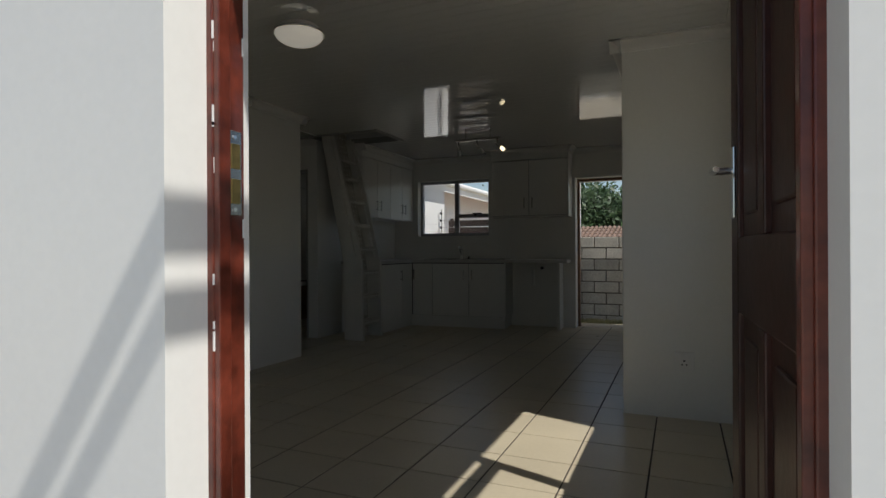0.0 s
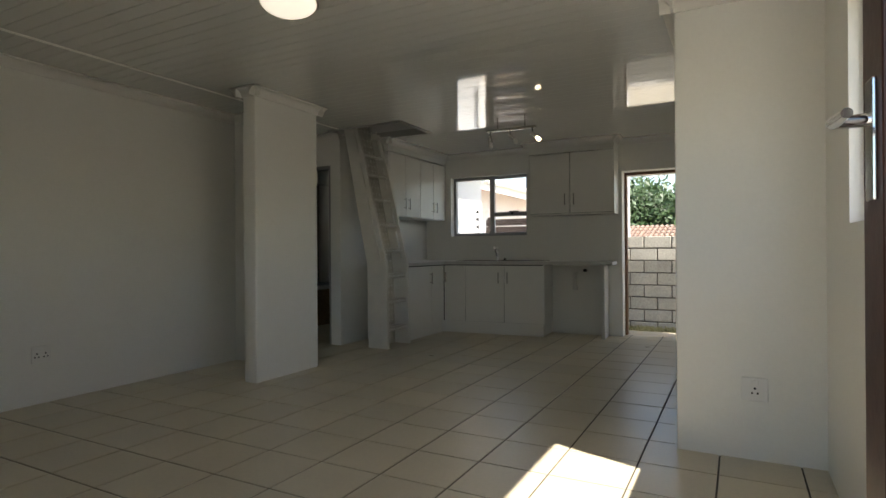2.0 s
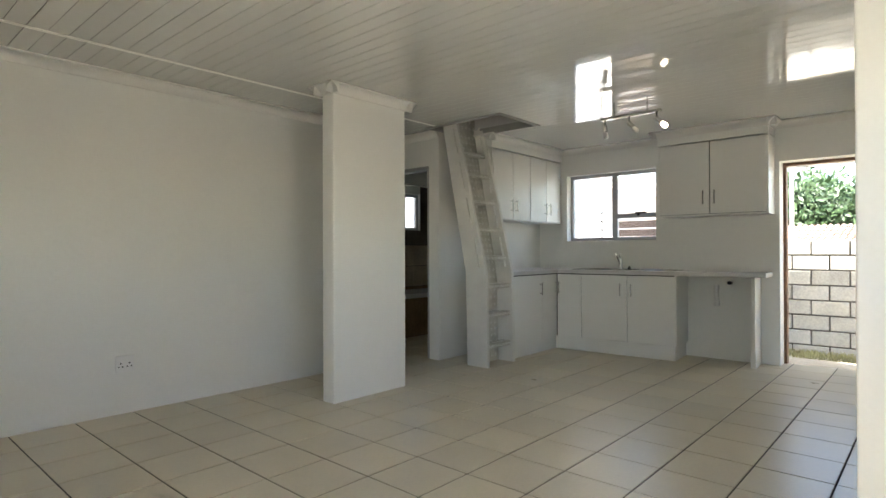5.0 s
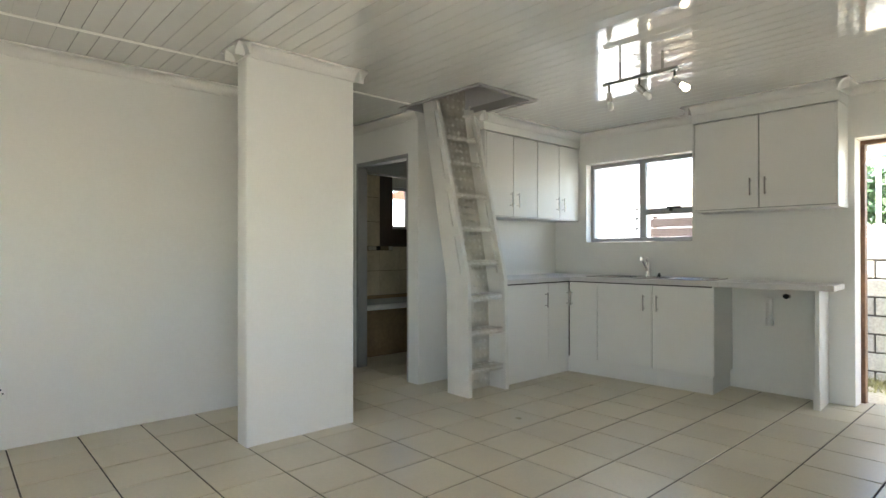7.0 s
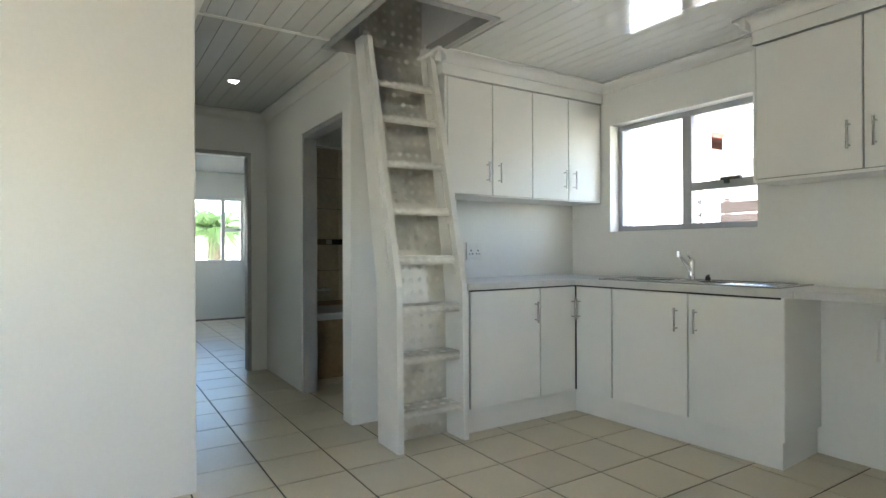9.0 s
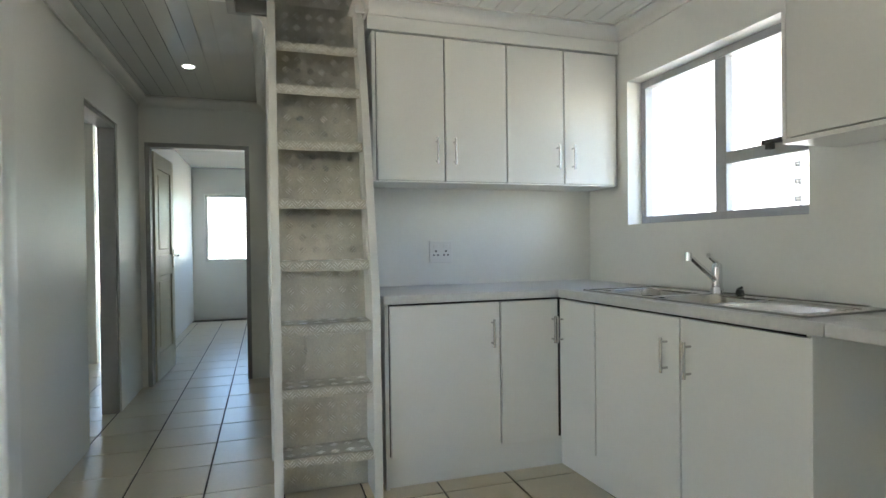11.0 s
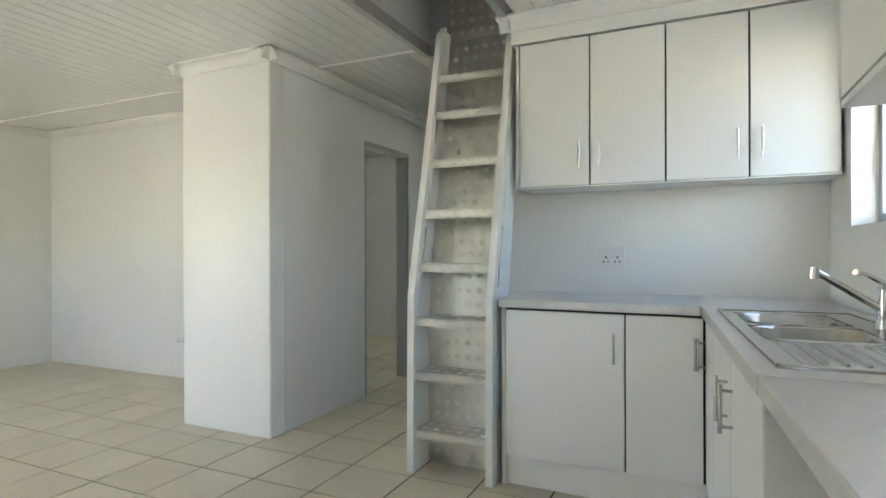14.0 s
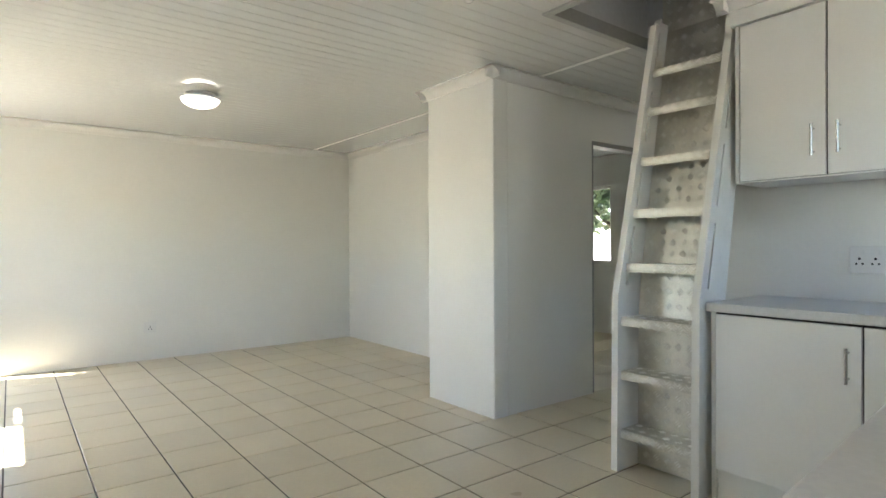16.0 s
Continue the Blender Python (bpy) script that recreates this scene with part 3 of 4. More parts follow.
for i in range(8):
    yy = 8.145 + i * 0.038
    bm = bmesh.new()
    cyl(bm, (-1.85, yy, zr - 0.002), (-1.57, yy - 0.0, zr - 0.002), 0.006, 8)
    part("drainer_rib", bm, STEEL, sk, soft=True)

tp = thing("mixer_tap", (-2.210, 8.490, 0.905), "chrome single-lever mixer tap with a long swivel spout", "tap")
bm = bmesh.new()
cyl(bm, (-2.210, 8.490, 0.905), (-2.210, 8.490, 0.93), 0.029, 20, 0.025)
cyl(bm, (-2.210, 8.490, 0.93), (-2.210, 8.490, 1.02), 0.022, 20)
cyl(bm, (-2.210, 8.490, 1.02), (-2.210, 8.490, 1.035), 0.024, 20, 0.016)
part("body", bm, CHROME, tp, soft=True)
bm = bmesh.new()
cyl(bm, (-2.210, 8.490, 0.955), (-2.190, 8.305, 1.075), 0.012, 14, 0.010)
cyl(bm, (-2.190, 8.307, 1.085), (-2.190, 8.305, 1.050), 0.014, 14)
part("spout", bm, CHROME, tp, soft=True)
bm = bmesh.new()
cyl(bm, (-2.210, 8.490, 1.035), (-2.210, 8.445, 1.062), 0.009, 12, 0.006)
cyl(bm, (-2.210, 8.445, 1.062), (-2.175, 8.405, 1.072), 0.006, 12, 0.009)
part("lever", bm, CHROME, tp, soft=True)
pg = thing("sink_plug", (-2.120, 8.515, 0.905), "black rubber sink plug lying behind the tap", "plug")
bm = bmesh.new()
cyl(bm, (-2.115, 8.515, 0.905), (-2.115, 8.515, 0.925), 0.018, 14, 0.014)
cyl(bm, (-2.125, 8.515, 0.925), (-2.105, 8.515, 0.935), 0.006, 10)
part("stopper", bm, BLACK, pg)

# the run under the window stands a little askew to the wall
SKEW = Matrix.Translation((-2.785, 8.05, 0)) @ Matrix.Rotation(radians(4.0), 4, "Z") @ Matrix.Translation((2.785, -8.05, 0))


def askew(ob):
    for v in ob.data.vertices:
        v.co = WM[ob].inverted() @ (SKEW @ (WM[ob] @ v.co))


for ob in list(WM):
    root = ob
    while root.parent:
        root = root.parent
    if ob.type == "MESH" and (root.name in ("base_cabinet.001", "end_panel", "kitchen_sink", "mixer_tap", "sink_plug")
                              or ob.name.startswith(("run_section", "end_run")) or (root.name == "plinth" and ob.name != plinth_side)):
        askew(ob)

# pipe and valve under the worktop
wp = thing("waste_pipe", (-1.223, 8.570, 0.55), "white plastic waste pipe on the wall under the worktop", "pipe")
bm = bmesh.new()
cyl(bm, (-1.223, 8.545, 0.57), (-1.223, 8.545, 0.76), 0.022, 16)
part("tube", bm, PLASTIC, wp, soft=True)
bm = bmesh.new()
cyl(bm, (-1.223, 8.545, 0.545), (-1.223, 8.545, 0.60), 0.028, 16)
cyl(bm, (-1.223, 8.545, 0.56), (-1.223, 8.59, 0.56), 0.020, 14)
part("elbow", bm, PLASTIC, wp, soft=True)
vt = thing("stop_valve", (-1.10, 8.570, 0.785), "small metal stop valve on the wall", "valve")
bm = bmesh.new()
cyl(bm, (-1.10, 8.59, 0.785), (-1.10, 8.540, 0.785), 0.012, 12)
cyl(bm, (-1.125, 8.545, 0.785), (-1.075, 8.545, 0.785), 0.014, 12)
part("body", bm, STEEL, vt, soft=True)
bm = bmesh.new()
cyl(bm, (-1.10, 8.540, 0.785), (-1.10, 8.525, 0.785), 0.02, 12)
part("knob", bm, BLACK, vt)

# ---- ladder ----
ld = thing("loft_ladder", (-2.78, 6.93, 0), "white wooden loft ladder with aluminium tread-plate steps", "ladder")
ZBEND = 0.90


def front_x(z):
    return -2.73 - 0.015 * z / ZBEND if z < ZBEND else -2.745 - (z - ZBEND) * 0.243


def back_x(z):
    return -2.975 - 0.015 * z / ZBEND if z < ZBEND else -2.99 - (z - ZBEND) * 0.20


for ya in (6.668, 7.096):
    bm = bmesh.new()
    prism(bm, [(front_x(0), 0), (front_x(ZBEND - 0.001), ZBEND), (back_x(ZBEND - 0.001), ZBEND), (back_x(0), 0)], "y", ya, ya + 0.036)
    # upper part: a back plank and a front lath with long slots between
    zt = 2.40
    def ux(z, k):
        return front_x(z) + (back_x(z) - front_x(z)) * k
    prism(bm, [(ux(ZBEND, 0.30), ZBEND), (ux(ZBEND, 1), ZBEND), (ux(zt, 1), zt), (ux(zt, 0.30), zt)], "y", ya, ya + 0.036)
    prism(bm, [(ux(ZBEND, 0), ZBEND), (ux(ZBEND, 0.22), ZBEND), (ux(zt, 0.22), zt - 0.02), (ux(zt, 0), zt - 0.02)], "y", ya, ya + 0.036)
    for za, zb in ((0.90, 0.955), (1.26, 1.34), (1.64, 1.72), (2.0, 2.08), (2.34, 2.42)):
        prism(bm, [(ux(za, 0.22), za), (ux(za, 0.30), za), (ux(zb, 0.30), zb), (ux(zb, 0.22), zb)], "y", ya, ya + 0.036)
    part("stringer", bm, LWOOD, ld, "white painted plank with long grip slots")


def lugs(origin, u, v, n, wu, wv, pitch=0.058):
    """Groups of raised strokes of a five-bar tread plate on a small panel."""
    bm = bmesh.new()
    origin, u, v, n = Vector(origin), Vector(u).normalized(), Vector(v).normalized(), Vector(n).normalized()
    nu, nv = max(1, int(wu / pitch)), max(1, int(wv / pitch))
    for i in range(nu):
        for j in range(nv):
            c = origin + u * ((i + 0.5) * wu / nu) + v * ((j + 0.5) * wv / nv)
            s = 1 if (i + j) % 2 else -1
            a, b = (u + v * s).normalized(), (v - u * s).normalized()
            for k in (-1, 0, 1):
                m = c + b * (k * 0.011)
                q = [m - a * 0.018, m + b * 0.003, m + a * 0.018, m - b * 0.003]
                lo = [bm.verts.new(p) for p in q]
                hi = [bm.verts.new(m + (p - m) * 0.6 + n * 0.003) for p in q]
                bm.faces.new(hi)
                for e in range(4):
                    bm.faces.new((lo[e], lo[(e + 1) % 4], hi[(e + 1) % 4], hi[e]))
    bmesh.ops.recalc_face_normals(bm, faces=bm.faces[:])
    return bm


YA, YB = 6.704, 7.096
TZ = [0.212, 0.512, 0.79, 1.066, 1.347, 1.625, 1.90, 2.12]
prev = 0.0
for z in TZ + [2.36]:
    # back plate between the steps
    xa, xb = back_x(prev) + 0.06, back_x(z) + 0.06
    bm = bmesh.new()
    prism(bm, [(xa, prev), (xb, z), (xb - 0.004, z), (xa - 0.004, prev)], "y", YA, YB)
    pl = part("back_plate", bm, PLATE, ld)
    up = Vector((xb - xa, 0, z - prev))
    nn = Vector((z - prev, 0, xa - xb)).normalized()
    part("tread_relief", lugs(Vector((xa, YA + 0.02, prev + 0.02)) + nn * 0.0003, (0, 1, 0), up, nn, YB - YA - 0.04, up.length - 0.05), LUG, pl)["kind"] = "stuff"
    prev = z
for z in TZ:
    xf, xb = front_x(z) - 0.03, back_x(z) + 0.058
    bm = bmesh.new()
    bx(bm, xb, YA, z - 0.004, xf, YB, z, 0.001)
    bx(bm, xf - 0.004, YA - 0.008, z - 0.045, xf, YB + 0.004, z, 0.001)
    tr = part("tread", bm, PLATE, ld)
    part("tread_relief", lugs((xf + 0.0003, YA, z - 0.043), (0, 1, 0), (0, 0, 1), (1, 0, 0), YB - YA, 0.04, 0.028), LUG, tr)["kind"] = "stuff"
    part("tread_relief", lugs((xb, YA, z + 0.0003), (0, 1, 0), (1, 0, 0), (0, 0, 1), YB - YA, xf - xb), LUG, tr)["kind"] = "stuff"
# plate lining the top of the shaft
bm = boxes((back_x(2.36) + 0.052, YA - 0.03, 2.36, back_x(2.36) + 0.057, YB + 0.03, 2.72))
pl = part("back_plate", bm, PLATE, ld)
part("tread_relief", lugs((back_x(2.36) + 0.0575, YA - 0.02, 2.37), (0, 1, 0), (0, 0, 1), (1, 0, 0), YB - YA + 0.04, 0.33), LUG, pl)["kind"] = "stuff"

# ---- lamps ----
cl = thing("ceiling_light", (-1.45, 3.866, 2.345), "round frosted glass ceiling light with a metal rim, lit", "ceiling light")
bm = bmesh.new()
cyl(bm, (-1.45, 3.866, 2.307), (-1.45, 3.866, 2.345), 0.125, 40, 0.11)
part("base", bm, PLASTIC, cl, soft=True)
bm = bmesh.new()
bmesh.ops.create_uvsphere(bm, u_segments=40, v_segments=20, radius=1.0)
bmesh.ops.scale(bm, vec=(0.14, 0.14, 0.068), verts=bm.verts[:])
bmesh.ops.translate(bm, vec=(-1.45, 3.866, 2.302), verts=bm.verts[:])
bmesh.ops.bisect_plane(bm, geom=bm.verts[:] + bm.edges[:] + bm.faces[:], plane_co=(0, 0, 2.303), plane_no=(0, 0, 1), clear_outer=True)
part("bowl", bm, FROST, cl, "frosted glass bowl glowing warm", soft=True)
bm = bmesh.new()
cyl(bm, (-1.45, 3.866, 2.298), (-1.45, 3.866, 2.309), 0.147, 40)
part("rim", bm, CHROME, cl)

sp = thing("spotlight_bar", (-1.400, 6.85, 2.345), "brushed steel ceiling spotlight bar with three swivel spots, one lit", "spotlight")
part("bar", boxes((-1.655, 6.825, 2.207, -1.150, 6.875, 2.231), bev=0.004), STEEL, sp)
for xx in (-1.540, -1.260):
    bm = bmesh.new()
    cyl(bm, (xx, 6.85, 2.231), (xx, 6.85, 2.345), 0.008)
    part("hanger", bm, STEEL, sp)
for xx, dv, lit in ((-1.620, (0.06, 0.1, -1), False), (-1.410, (0.65, 0.25, -0.8), False), (-1.185, (0.75, 0.2, -0.75), True)):
    d = Vector(dv).normalized()
    j = Vector((xx, 6.85, 2.155))
    bm = bmesh.new()
    cyl(bm, (xx, 6.85, 2.207), j, 0.007, 10)
    bmesh.ops.create_uvsphere(bm, u_segments=12, v_segments=8, radius=0.013, matrix=Matrix.Translation(j))
    arm = part("swivel", bm, BLACK, sp, "black swivel joint", soft=True)
    bm = bmesh.new()
    cyl(bm, j - d * 0.012, j + d * 0.05, 0.019, 16)
    part("spot_head", bm, STEEL, sp, soft=True)
    bm = bmesh.new()
    cyl(bm, j + d * 0.05, j + d * 0.085, 0.014, 16, 0.022)
    bmesh.ops.create_uvsphere(bm, u_segments=14, v_segments=8, radius=0.022, matrix=Matrix.Translation(j + d * 0.085))
    part("bulb", bm, BULB if lit else OFFBULB, sp, "lit warm bulb" if lit else "unlit clear bulb", soft=True)

dl = thing("downlight", (-4.35, 6.17, 2.345), "small recessed corridor downlight, lit", "downlight")
bm = bmesh.new()
cyl(bm, (-4.35, 6.17, 2.339), (-4.35, 6.17, 2.345), 0.045, 24)
part("ring", bm, PLASTIC, dl)
bm = bmesh.new()
cyl(bm, (-4.35, 6.17, 2.337), (-4.35, 6.17, 2.340), 0.032, 24)
part("lens", bm, DOWN, dl)

# ---- bathroom ----
bt = structure("tiling_bathroom", boxes((-5.3, 6.78, 0, -5.292, 7.845, H - 0.25), (-5.3, 7.845, 0, -5.292, 8.41, 1.42), (-5.3, 8.41, 0, -5.292, 8.59, H - 0.25)), GROUT, "brown and cream bathroom wall tiles", "wall tiles")
tb = thing("bathtub", (-4.95, 7.6, 0), "white enamel bathtub behind a brown tiled side", "bathtub")
part("rim", boxes((-5.29, 6.79, 0.50, -4.62, 8.55, 0.56), bev=0.015), TUB, tb)
part("tiled_side", boxes((-4.66, 6.79, 0, -4.64, 8.55, 0.50)), BATH, tb)
tt = thing("bath_tap", (-5.27, 7.3, 0.75), "chrome bath mixer on the tiled wall", "tap")
bm = bmesh.new()
cyl(bm, (-5.29, 7.16, 0.72), (-5.20, 7.16, 0.72), 0.02)
cyl(bm, (-5.22, 7.10, 0.72), (-5.22, 7.24, 0.72), 0.02)
cyl(bm, (-5.22, 7.17, 0.73), (-5.20, 7.17, 0.82), 0.012)
part("body", bm, CHROME, tt, soft=True)
MOSAIC = [mat("dark_mosaic_glass", (0.05, 0.045, 0.04), 0.2), mat("pale_mosaic_glass", (0.5, 0.46, 0.38), 0.2), mat("tan_mosaic_glass", (0.22, 0.17, 0.11), 0.2)]
brd = structure("trim_bathroom_border", boxes((-5.291, 6.785, 1.15, -5.284, 7.845, 1.205)), GROUT, "patterned mosaic border strip on the bathroom tiles", "trim")
for k in range(17):
    part("mosaic_piece", boxes((-5.2838, 6.79 + k * 0.062, 1.154, -5.279, 6.847 + k * 0.062, 1.201)), MOSAIC[(k * 5 + k // 3) % 3], brd)
rod = thing("curtain_rod", (-4.7, 7.4, 1.98), "chrome shower curtain rod above the bathtub", "curtain rod")
bm = bmesh.new()
cyl(bm, (-4.68, 6.785, 1.98), (-4.68, 8.585, 1.98), 0.012, 12)
part("tube", bm, CHROME, rod, soft=True)
for yy in (6.79, 8.58):
    bm = bmesh.new()
    cyl(bm, (-4.68, yy - 0.005, 1.98), (-4.68, yy + 0.005, 1.98), 0.03, 16)
    part("flange", bm, CHROME, rod)

# ---- outdoors ----
structure("ground", boxes((-400, -400, -0.30, 400, 400, -0.121)), SAND, "dry sandy yard with sparse grass", "ground")
structure("porch_floor", boxes((-2.5, -1.8, -0.119, 3.0, 1.809, -0.02)), mat("porch_cement", (0.40, 0.38, 0.34), 0.85, bump=0.5), "cement porch floor before the entrance", "floor")
structure("step_back", boxes((-0.9, 8.831, -0.119, 0.4, 9.3, -0.02)), SAND, "cement step outside the back door", "step")
structure("eave_back", boxes((-1.76, 8.831, 2.20, 1.6, 9.95, 2.26), (-1.76, 9.95, 2.06, 1.6, 9.98, 2.28)), PAINT_OUT, "white eave and fascia over the back door", "eave")
structure("roof_main", boxes((-9.9, 1.75, 3.25, 1.3, 8.9, 3.3)), REDROOF, "red sheet roof of the house", "roof")
structure("gable_walls", boxes((-9.74, 1.81, T + 0.051, 1.05, 1.94, 3.25), (-9.74, 8.74, T + 0.001, 1.05, 8.83, 3.25), (-9.74, 1.95, T + 0.051, -9.6, 8.73, 3.25), (0.93, 1.95, T + 0.051, 1.05, 8.73, 3.25)), PAINT_OUT, "white plaster above the ceiling line", "wall")
structure("wall_wing", boxes((-3.60, 8.831, -0.2, -3.36, 10.55, 2.5)), PAINT_OUT, "white plastered side wall of the wing", "wall")
structure("eave_wing", boxes((-3.60, 8.831, 2.5, -2.98, 10.9, 2.56), (-3.0, 8.832, 2.42, -2.97, 10.9, 2.60)), PAINT_OUT, "white eave of the wing", "eave")

ng = thing("neighbour_house", (-6.5, 16, -0.12), "white neighbouring house with a red roof and white gutter", "house")
part("wall", boxes((-10, 12.0, -0.2, -4.4, 22, 2.42)), PAINT_OUT, ng)
bm = bmesh.new()
prism(bm, [(-3.85, 2.46), (-7.2, 3.5), (-10.5, 2.46), (-10.5, 2.40), (-7.2, 3.42), (-3.85, 2.40)], "y", 11.6, 22.4)
part("roof", bm, REDROOF, ng, "red sheet roof")
part("fascia", boxes((-3.87, 11.6, 2.22, -3.83, 22.4, 2.42)), PAINT_OUT, ng)
bm = bmesh.new()
cyl(bm, (-3.79, 11.6, 2.40), (-3.79, 22.4, 2.40), 0.06, 12)
part("gutter", bm, PAINT_OUT, ng, "white gutter")

fn = thing("slatted_fence", (-2.9, 10.62, -0.12), "brown timber slat gate panel beside the wing", "fence")
for i in range(13):
    part("slat", boxes((-3.30, 10.60, -0.05 + i * 0.125, -2.42, 10.625, 0.06 + i * 0.125), bev=0.003), SLAT, fn)
for xx in (-3.28, -2.46):
    part("post", boxes((xx, 10.63, -0.12, xx + 0.05, 10.68, 1.6)), SLAT, fn)
structure("wall_yard_pier", boxes((-2.40, 10.5, -0.2, -1.9, 10.75, 1.45)), PAINT_OUT, "white plastered yard pier", "wall")
el = thing("electric_fence_bracket", (-3.33, 10.3, 0.9), "metal electric fence bracket with black insulators", "fence")
bm = bmesh.new()
cyl(bm, (-3.31, 10.3, 0.9), (-3.31, 10.3, 1.75), 0.008)
part("rod", bm, STEEL, el)
for i in range(6):
    bm = bmesh.new()
    z = 1.05 + i * 0.125
    cyl(bm, (-3.31, 10.28, z - 0.02), (-3.31, 10.28, z + 0.02), 0.022, 12)
    part("insulator", bm, BLACK, el)
    bm = bmesh.new()
    cyl(bm, (-3.31, 10.26, z), (-2.42, 10.45, z), 0.002, 5)
    part("wire", bm, STEEL, el)

nr = thing("tiled_roof_house", (0, 20, 0), "distant house with a brown tiled roof behind the wall", "house")
part("wall", boxes((-9, 20, -0.2, 9, 26, 1.15)), PAINT_OUT, nr)
_rb = bmesh.new()
for i in range(112):
    xx = -9 + i * 0.16
    for k in range(6):
        cyl(_rb, (xx, 19.6 + k * 0.5, 1.18 + k * 0.11), (xx, 20.13 + k * 0.5, 1.27 + k * 0.11), 0.07, 7)
part("roof", _rb, BROWNTILE, nr, "brown tile roof")
pol = thing("flag_pole", (-1.9, 16, -0.12), "thin white metal pole beyond the wall", "pole")
bm = bmesh.new()
cyl(bm, (-1.75, 15.5, -0.12), (-1.75, 15.5, 3.6), 0.035, 10)
part("shaft", bm, PLASTIC, pol)


def tree(name, at, height, spread, label, seed, n=2600, leaf=0.16):
    rng = random.Random(seed)
    e = thing(name, at, label, "tree")
    at = Vector(at)
    bm = bmesh.new()
    top = at + Vector((0, 0, height * 0.45))
    cyl(bm, at, top, 0.22, 10, 0.13)
    tips = []
    for i in range(9):
        a = i * 2.4
        d = Vector((math.cos(a) * spread * rng.uniform(0.4, 0.9), math.sin(a) * spread * rng.uniform(0.4, 0.9), height * rng.uniform(0.2, 0.52)))
        cyl(bm, top - Vector((0, 0, 0.2)), top + d, 0.08, 7, 0.02)
        tips.append(top + d)
    part("trunk", bm, BARK, e)
    vs, fs = [], []
    for k in range(n):
        c = rng.choice(tips) + Vector((rng.gauss(0, 1), rng.gauss(0, 1), rng.gauss(0, 0.7))) * spread * 0.27
        a = Vector((rng.gauss(0, 1), rng.gauss(0, 1), rng.gauss(0, 1))).normalized()
        b = a.orthogonal().normalized()
        s = leaf * rng.uniform(0.6, 1.5)
        i0 = len(vs)
        vs += [c - a * s, c + b * s * 0.45, c + a * s, c - b * s * 0.45]
        fs.append((i0, i0 + 1, i0 + 2, i0 + 3))
    me = bpy.data.meshes.new("crown")
    me.from_pydata([tuple(v) for v in vs], [], fs)
    me.materials.append(LEAF)
    ob = new("crown", me)
    ob.parent = e
    ob.matrix_parent_inverse = WM[e].inverted()
    WM[ob] = Matrix.Identity(4)
    return e


for i, (xx, yy, hh) in enumerate(((-7.5, 31, 3.0), (-4.6, 30, 3.7), (-1.9, 31, 3.3), (0.9, 30, 3.6), (-10.5, 33, 3.5))):
    tree("garden_tree", (xx, yy, -0.12), hh, 2.4, "dark green leafy garden tree behind the houses", 10 + i, 8000, 0.13)
tree("garden_bush", (-9.4, 2.6, -0.12), 2.9, 1.3, "leafy green bush outside the small bedroom window", 31, 2200, 0.11)

pt = thing("palm_tree", (-13.2, 7.3, -0.12), "palm with pale green arching fronds outside the bedroom", "palm")
bm = bmesh.new()
cyl(bm, (-13.2, 7.6, -0.12), (-13.2, 7.6, 1.5), 0.16, 12, 0.13)
part("trunk", bm, BARK, pt)
rngp = random.Random(5)
for k in range(40):
    a = k * 2.399
    el_ = rngp.uniform(0.1, 1.1)
    bm = bmesh.new()
    L = rngp.uniform(1.1, 1.6)
    pts = []
    for s in range(9):
        q = s / 8
        pts.append(Vector((-13.2 + math.cos(a) * L * q * math.cos(el_), 7.6 + math.sin(a) * L * q * math.cos(el_), 1.5 + L * q * math.sin(el_) - 0.75 * q * q)))
    for s in range(8):
        cyl(bm, pts[s], pts[s + 1], 0.008, 5)
        side = Vector((-math.sin(a), math.cos(a), 0))
        for w_ in (-1, 1):
            for h_ in (0.0, 0.5):
                p0 = pts[s].lerp(pts[s + 1], h_)
                p1 = p0 + side * w_ * 0.30 * (1 - s / 12) + (pts[s + 1] - pts[s]) * 1.0 - Vector((0, 0, 0.06))
                v = [bm.verts.new(p0), bm.verts.new(p0.lerp(p1, 0.5) + Vector((0, 0, 0.02))), bm.verts.new(p1), bm.verts.new(p0.lerp(p1, 0.5) - Vector((0, 0, 0.02)))]
                bm.faces.new(v)
    part("frond", bm, PALM, pt)
structure("wall_garden_west", boxes((-18.2, -6, -0.2, -18, 18, 1.3)), PAINT_OUT, "white garden wall beyond the bedroom", "wall")

# beams of the porch beside the entrance, whose shadows fall on the door reveal
pb = thing("porch_beams", (0.725, 1.4, 2.37), "pair of white porch roof rails beside the entrance", "beam")
part("upper_rail", boxes((1.0, 0.1, 2.70, 1.03, 1.80, 2.765), bev=0.003), LWOOD, pb)
part("lower_rail", boxes((1.0, 0.1, 2.57, 1.03, 1.80, 2.62), bev=0.003), LWOOD, pb)
part("post", boxes((1.0, 0.04, -0.02, 1.03, 0.10, 2.765), bev=0.003), LWOOD, pb)

# yard wall of cement blocks
yw = structure("wall_yard", boxes((-1.85, 10.33, -0.2, 8, 10.47, 1.22)), MORTAR, "yard wall of rough grey cement blocks", "wall")


def shared_piece(name, me, parent, m):
    ob = bpy.data.objects.new(name, me)
    scene.collection.objects.link(ob)
    ob.parent = parent
    ob.matrix_parent_inverse = WM[parent].inverted()
    ob.matrix_basis = m
    return ob


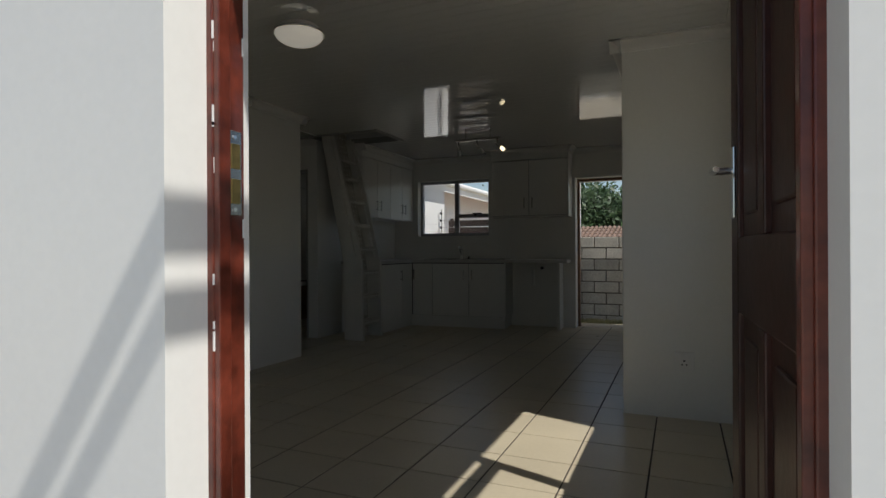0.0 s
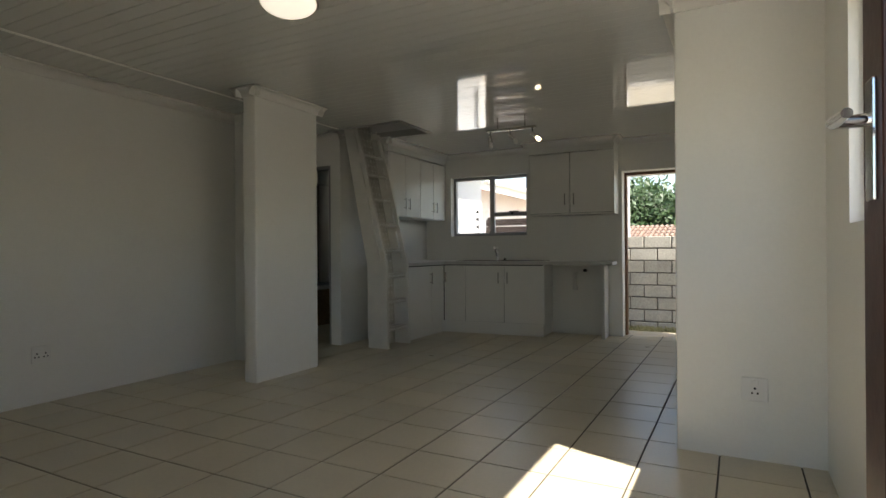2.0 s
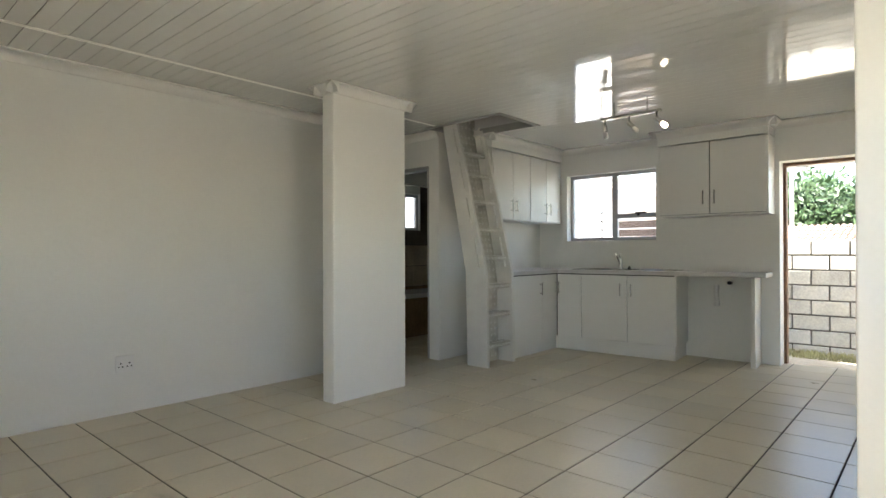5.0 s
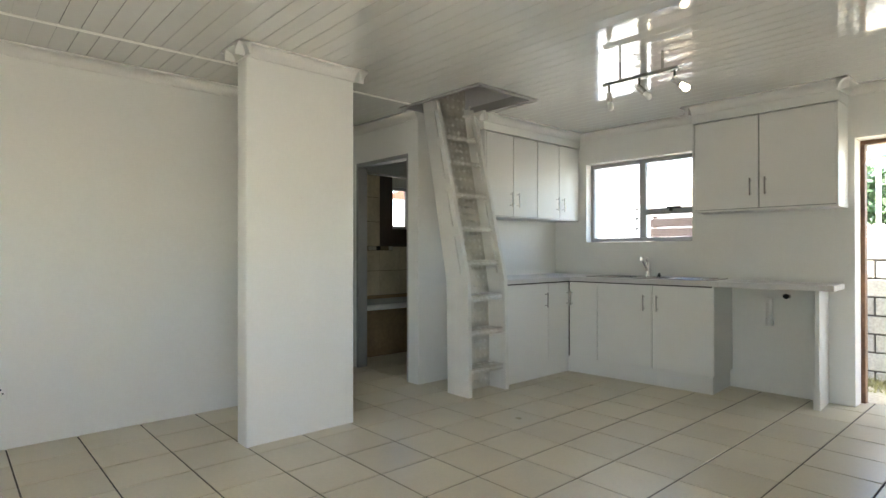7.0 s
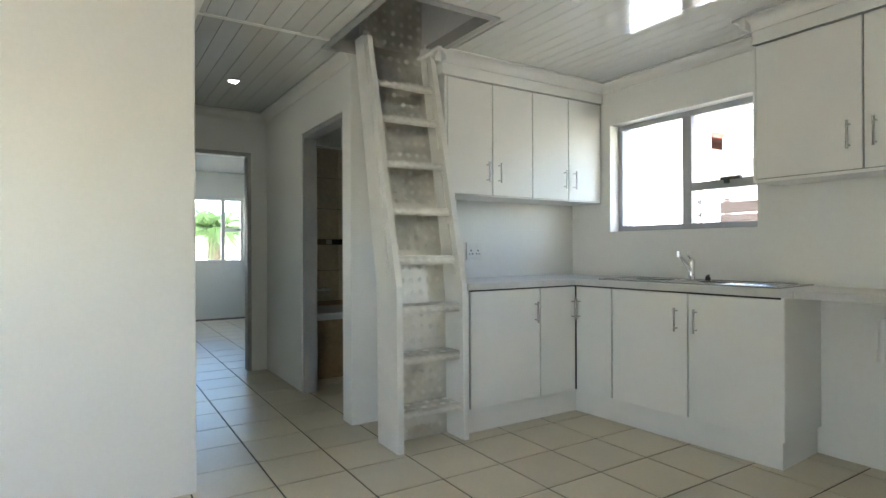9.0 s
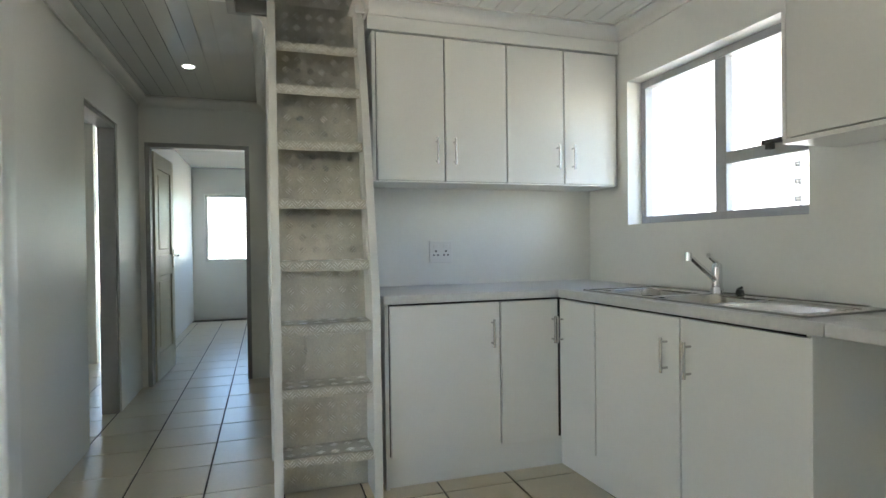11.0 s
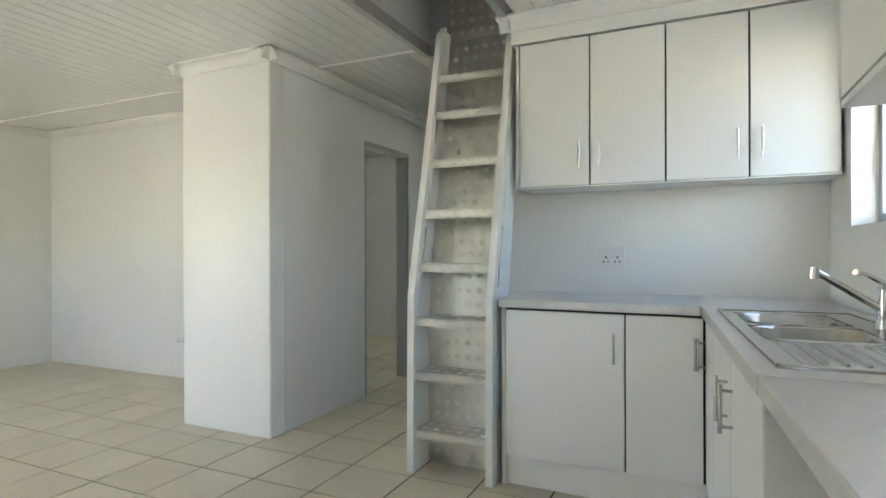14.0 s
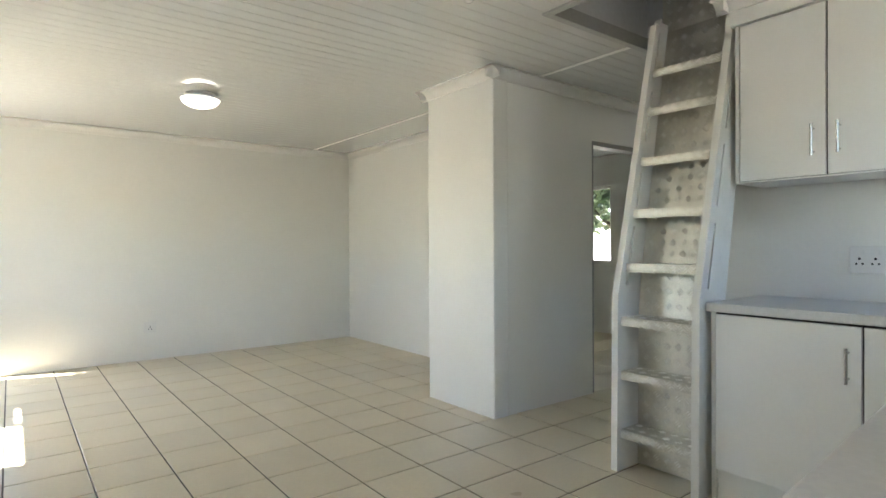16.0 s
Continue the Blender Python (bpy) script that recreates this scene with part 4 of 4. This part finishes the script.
def piece_mesh(name, x, y, z, material, bev):
    me = bpy.data.meshes.new(name)
    bm = boxes((-x / 2, -y / 2, -z / 2, x / 2, y / 2, z / 2))
    es = bm.edges[:]
    bmesh.ops.bevel(bm, geom=es, offset=bev, segments=1, affect="EDGES")
    bm.to_mesh(me)
    bm.free()
    me.materials.append(material)
    return me


CRS, BLK = 0.1785, 0.377
bme = piece_mesh("block", BLK - 0.016, 0.16, CRS - 0.016, BLOCK, 0.006)
rb = random.Random(2)
for r in range(8):
    z = 1.228 - CRS / 2 - r * CRS
    for k in range(9):
        xx = -1.62 + (k + (0.5 if r % 2 else 0.02)) * BLK
        shared_piece("block", bme, yw, pose(xx, 10.385 + rb.uniform(-0.006, 0.006), z, 0, rb.uniform(-0.5, 0.5), rb.uniform(-0.4, 0.4)))

# bathroom tiles
tme = piece_mesh("tile", 0.008, 0.296, 0.296, BATHL, 0.002)
tmd = piece_mesh("tile", 0.008, 0.296, 0.296, BATH, 0.002)
for j in range(8):
    for k in range(6):
        yy, zz = 6.90 + k * 0.30, 0.15 + j * 0.30
        if 7.70 < yy < 8.55 and 1.27 < zz < 2.1 or zz > 2.1 or yy > 8.5:
            continue
        shared_piece("tile", tme if zz > 0.6 else tmd, bt, pose(-5.289, yy, zz))

# grass by the yard wall
vs, fs = [], []
rg = random.Random(4)
for k in range(5200):
    xx, yy = rg.uniform(-1.8, 1.2), 10.3 - abs(rg.gauss(0, 0.28))
    hgt = rg.uniform(0.02, 0.07)
    a = rg.uniform(0, 6.28)
    dx, dy = math.cos(a) * 0.006, math.sin(a) * 0.006
    i0 = len(vs)
    vs += [(xx - dx, yy - dy, -0.121), (xx + dx, yy + dy, -0.121), (xx + rg.uniform(-0.03, 0.03), yy + rg.uniform(-0.03, 0.03), -0.121 + hgt)]
    fs.append((i0, i0 + 1, i0 + 2))
me = bpy.data.meshes.new("grass")
me.from_pydata(vs, [], fs)
me.materials.append(GRASS)
tagged(new("grass", me), "sparse dry grass at the foot of the yard wall", "grass", kind="stuff")

# floor tiles
TP, TA, TX, TY = 0.35, 0.0, -0.245, 6.01
fme = piece_mesh("tile", TP - 0.0085, TP - 0.0085, 0.012, TILE, 0.0018)
FL = bpy.data.objects["floor"]
rt = random.Random(7)
ca, sa = math.cos(radians(TA)), math.sin(radians(TA))
far = []
for i in range(-28, 6):
    for j in range(-14, 10):
        u, v = (i + 0.5) * TP, (j + 0.5) * TP
        xx, yy = TX + u * ca - v * sa, TY + u * sa + v * ca
        if not (-9.5 < xx < 1.09 and 1.70 < yy < 8.72):
            continue
        main = xx > -3.8 and (yy < 5.65 or xx > -2.9) and not (xx > 0.5 and yy > 5.1)
        corr = -5.4 < xx <= -2.9 and 5.6 < yy < 6.7
        m = pose(xx, yy, -0.006 + rt.uniform(-0.0004, 0.0004), rt.uniform(-0.06, 0.06), rt.uniform(-0.06, 0.06), TA)
        if main or corr:
            shared_piece("tile", fme, FL, m)
        else:
            far.append(m)
bm = bmesh.new()
for m in far:
    bmesh.ops.create_cube(bm, size=1.0, matrix=m @ Matrix.Diagonal((TP - 0.0085, TP - 0.0085, 0.012, 1)))
ob = part("far_tiles", bm, TILE, FL)
ob["kind"] = "stuff"
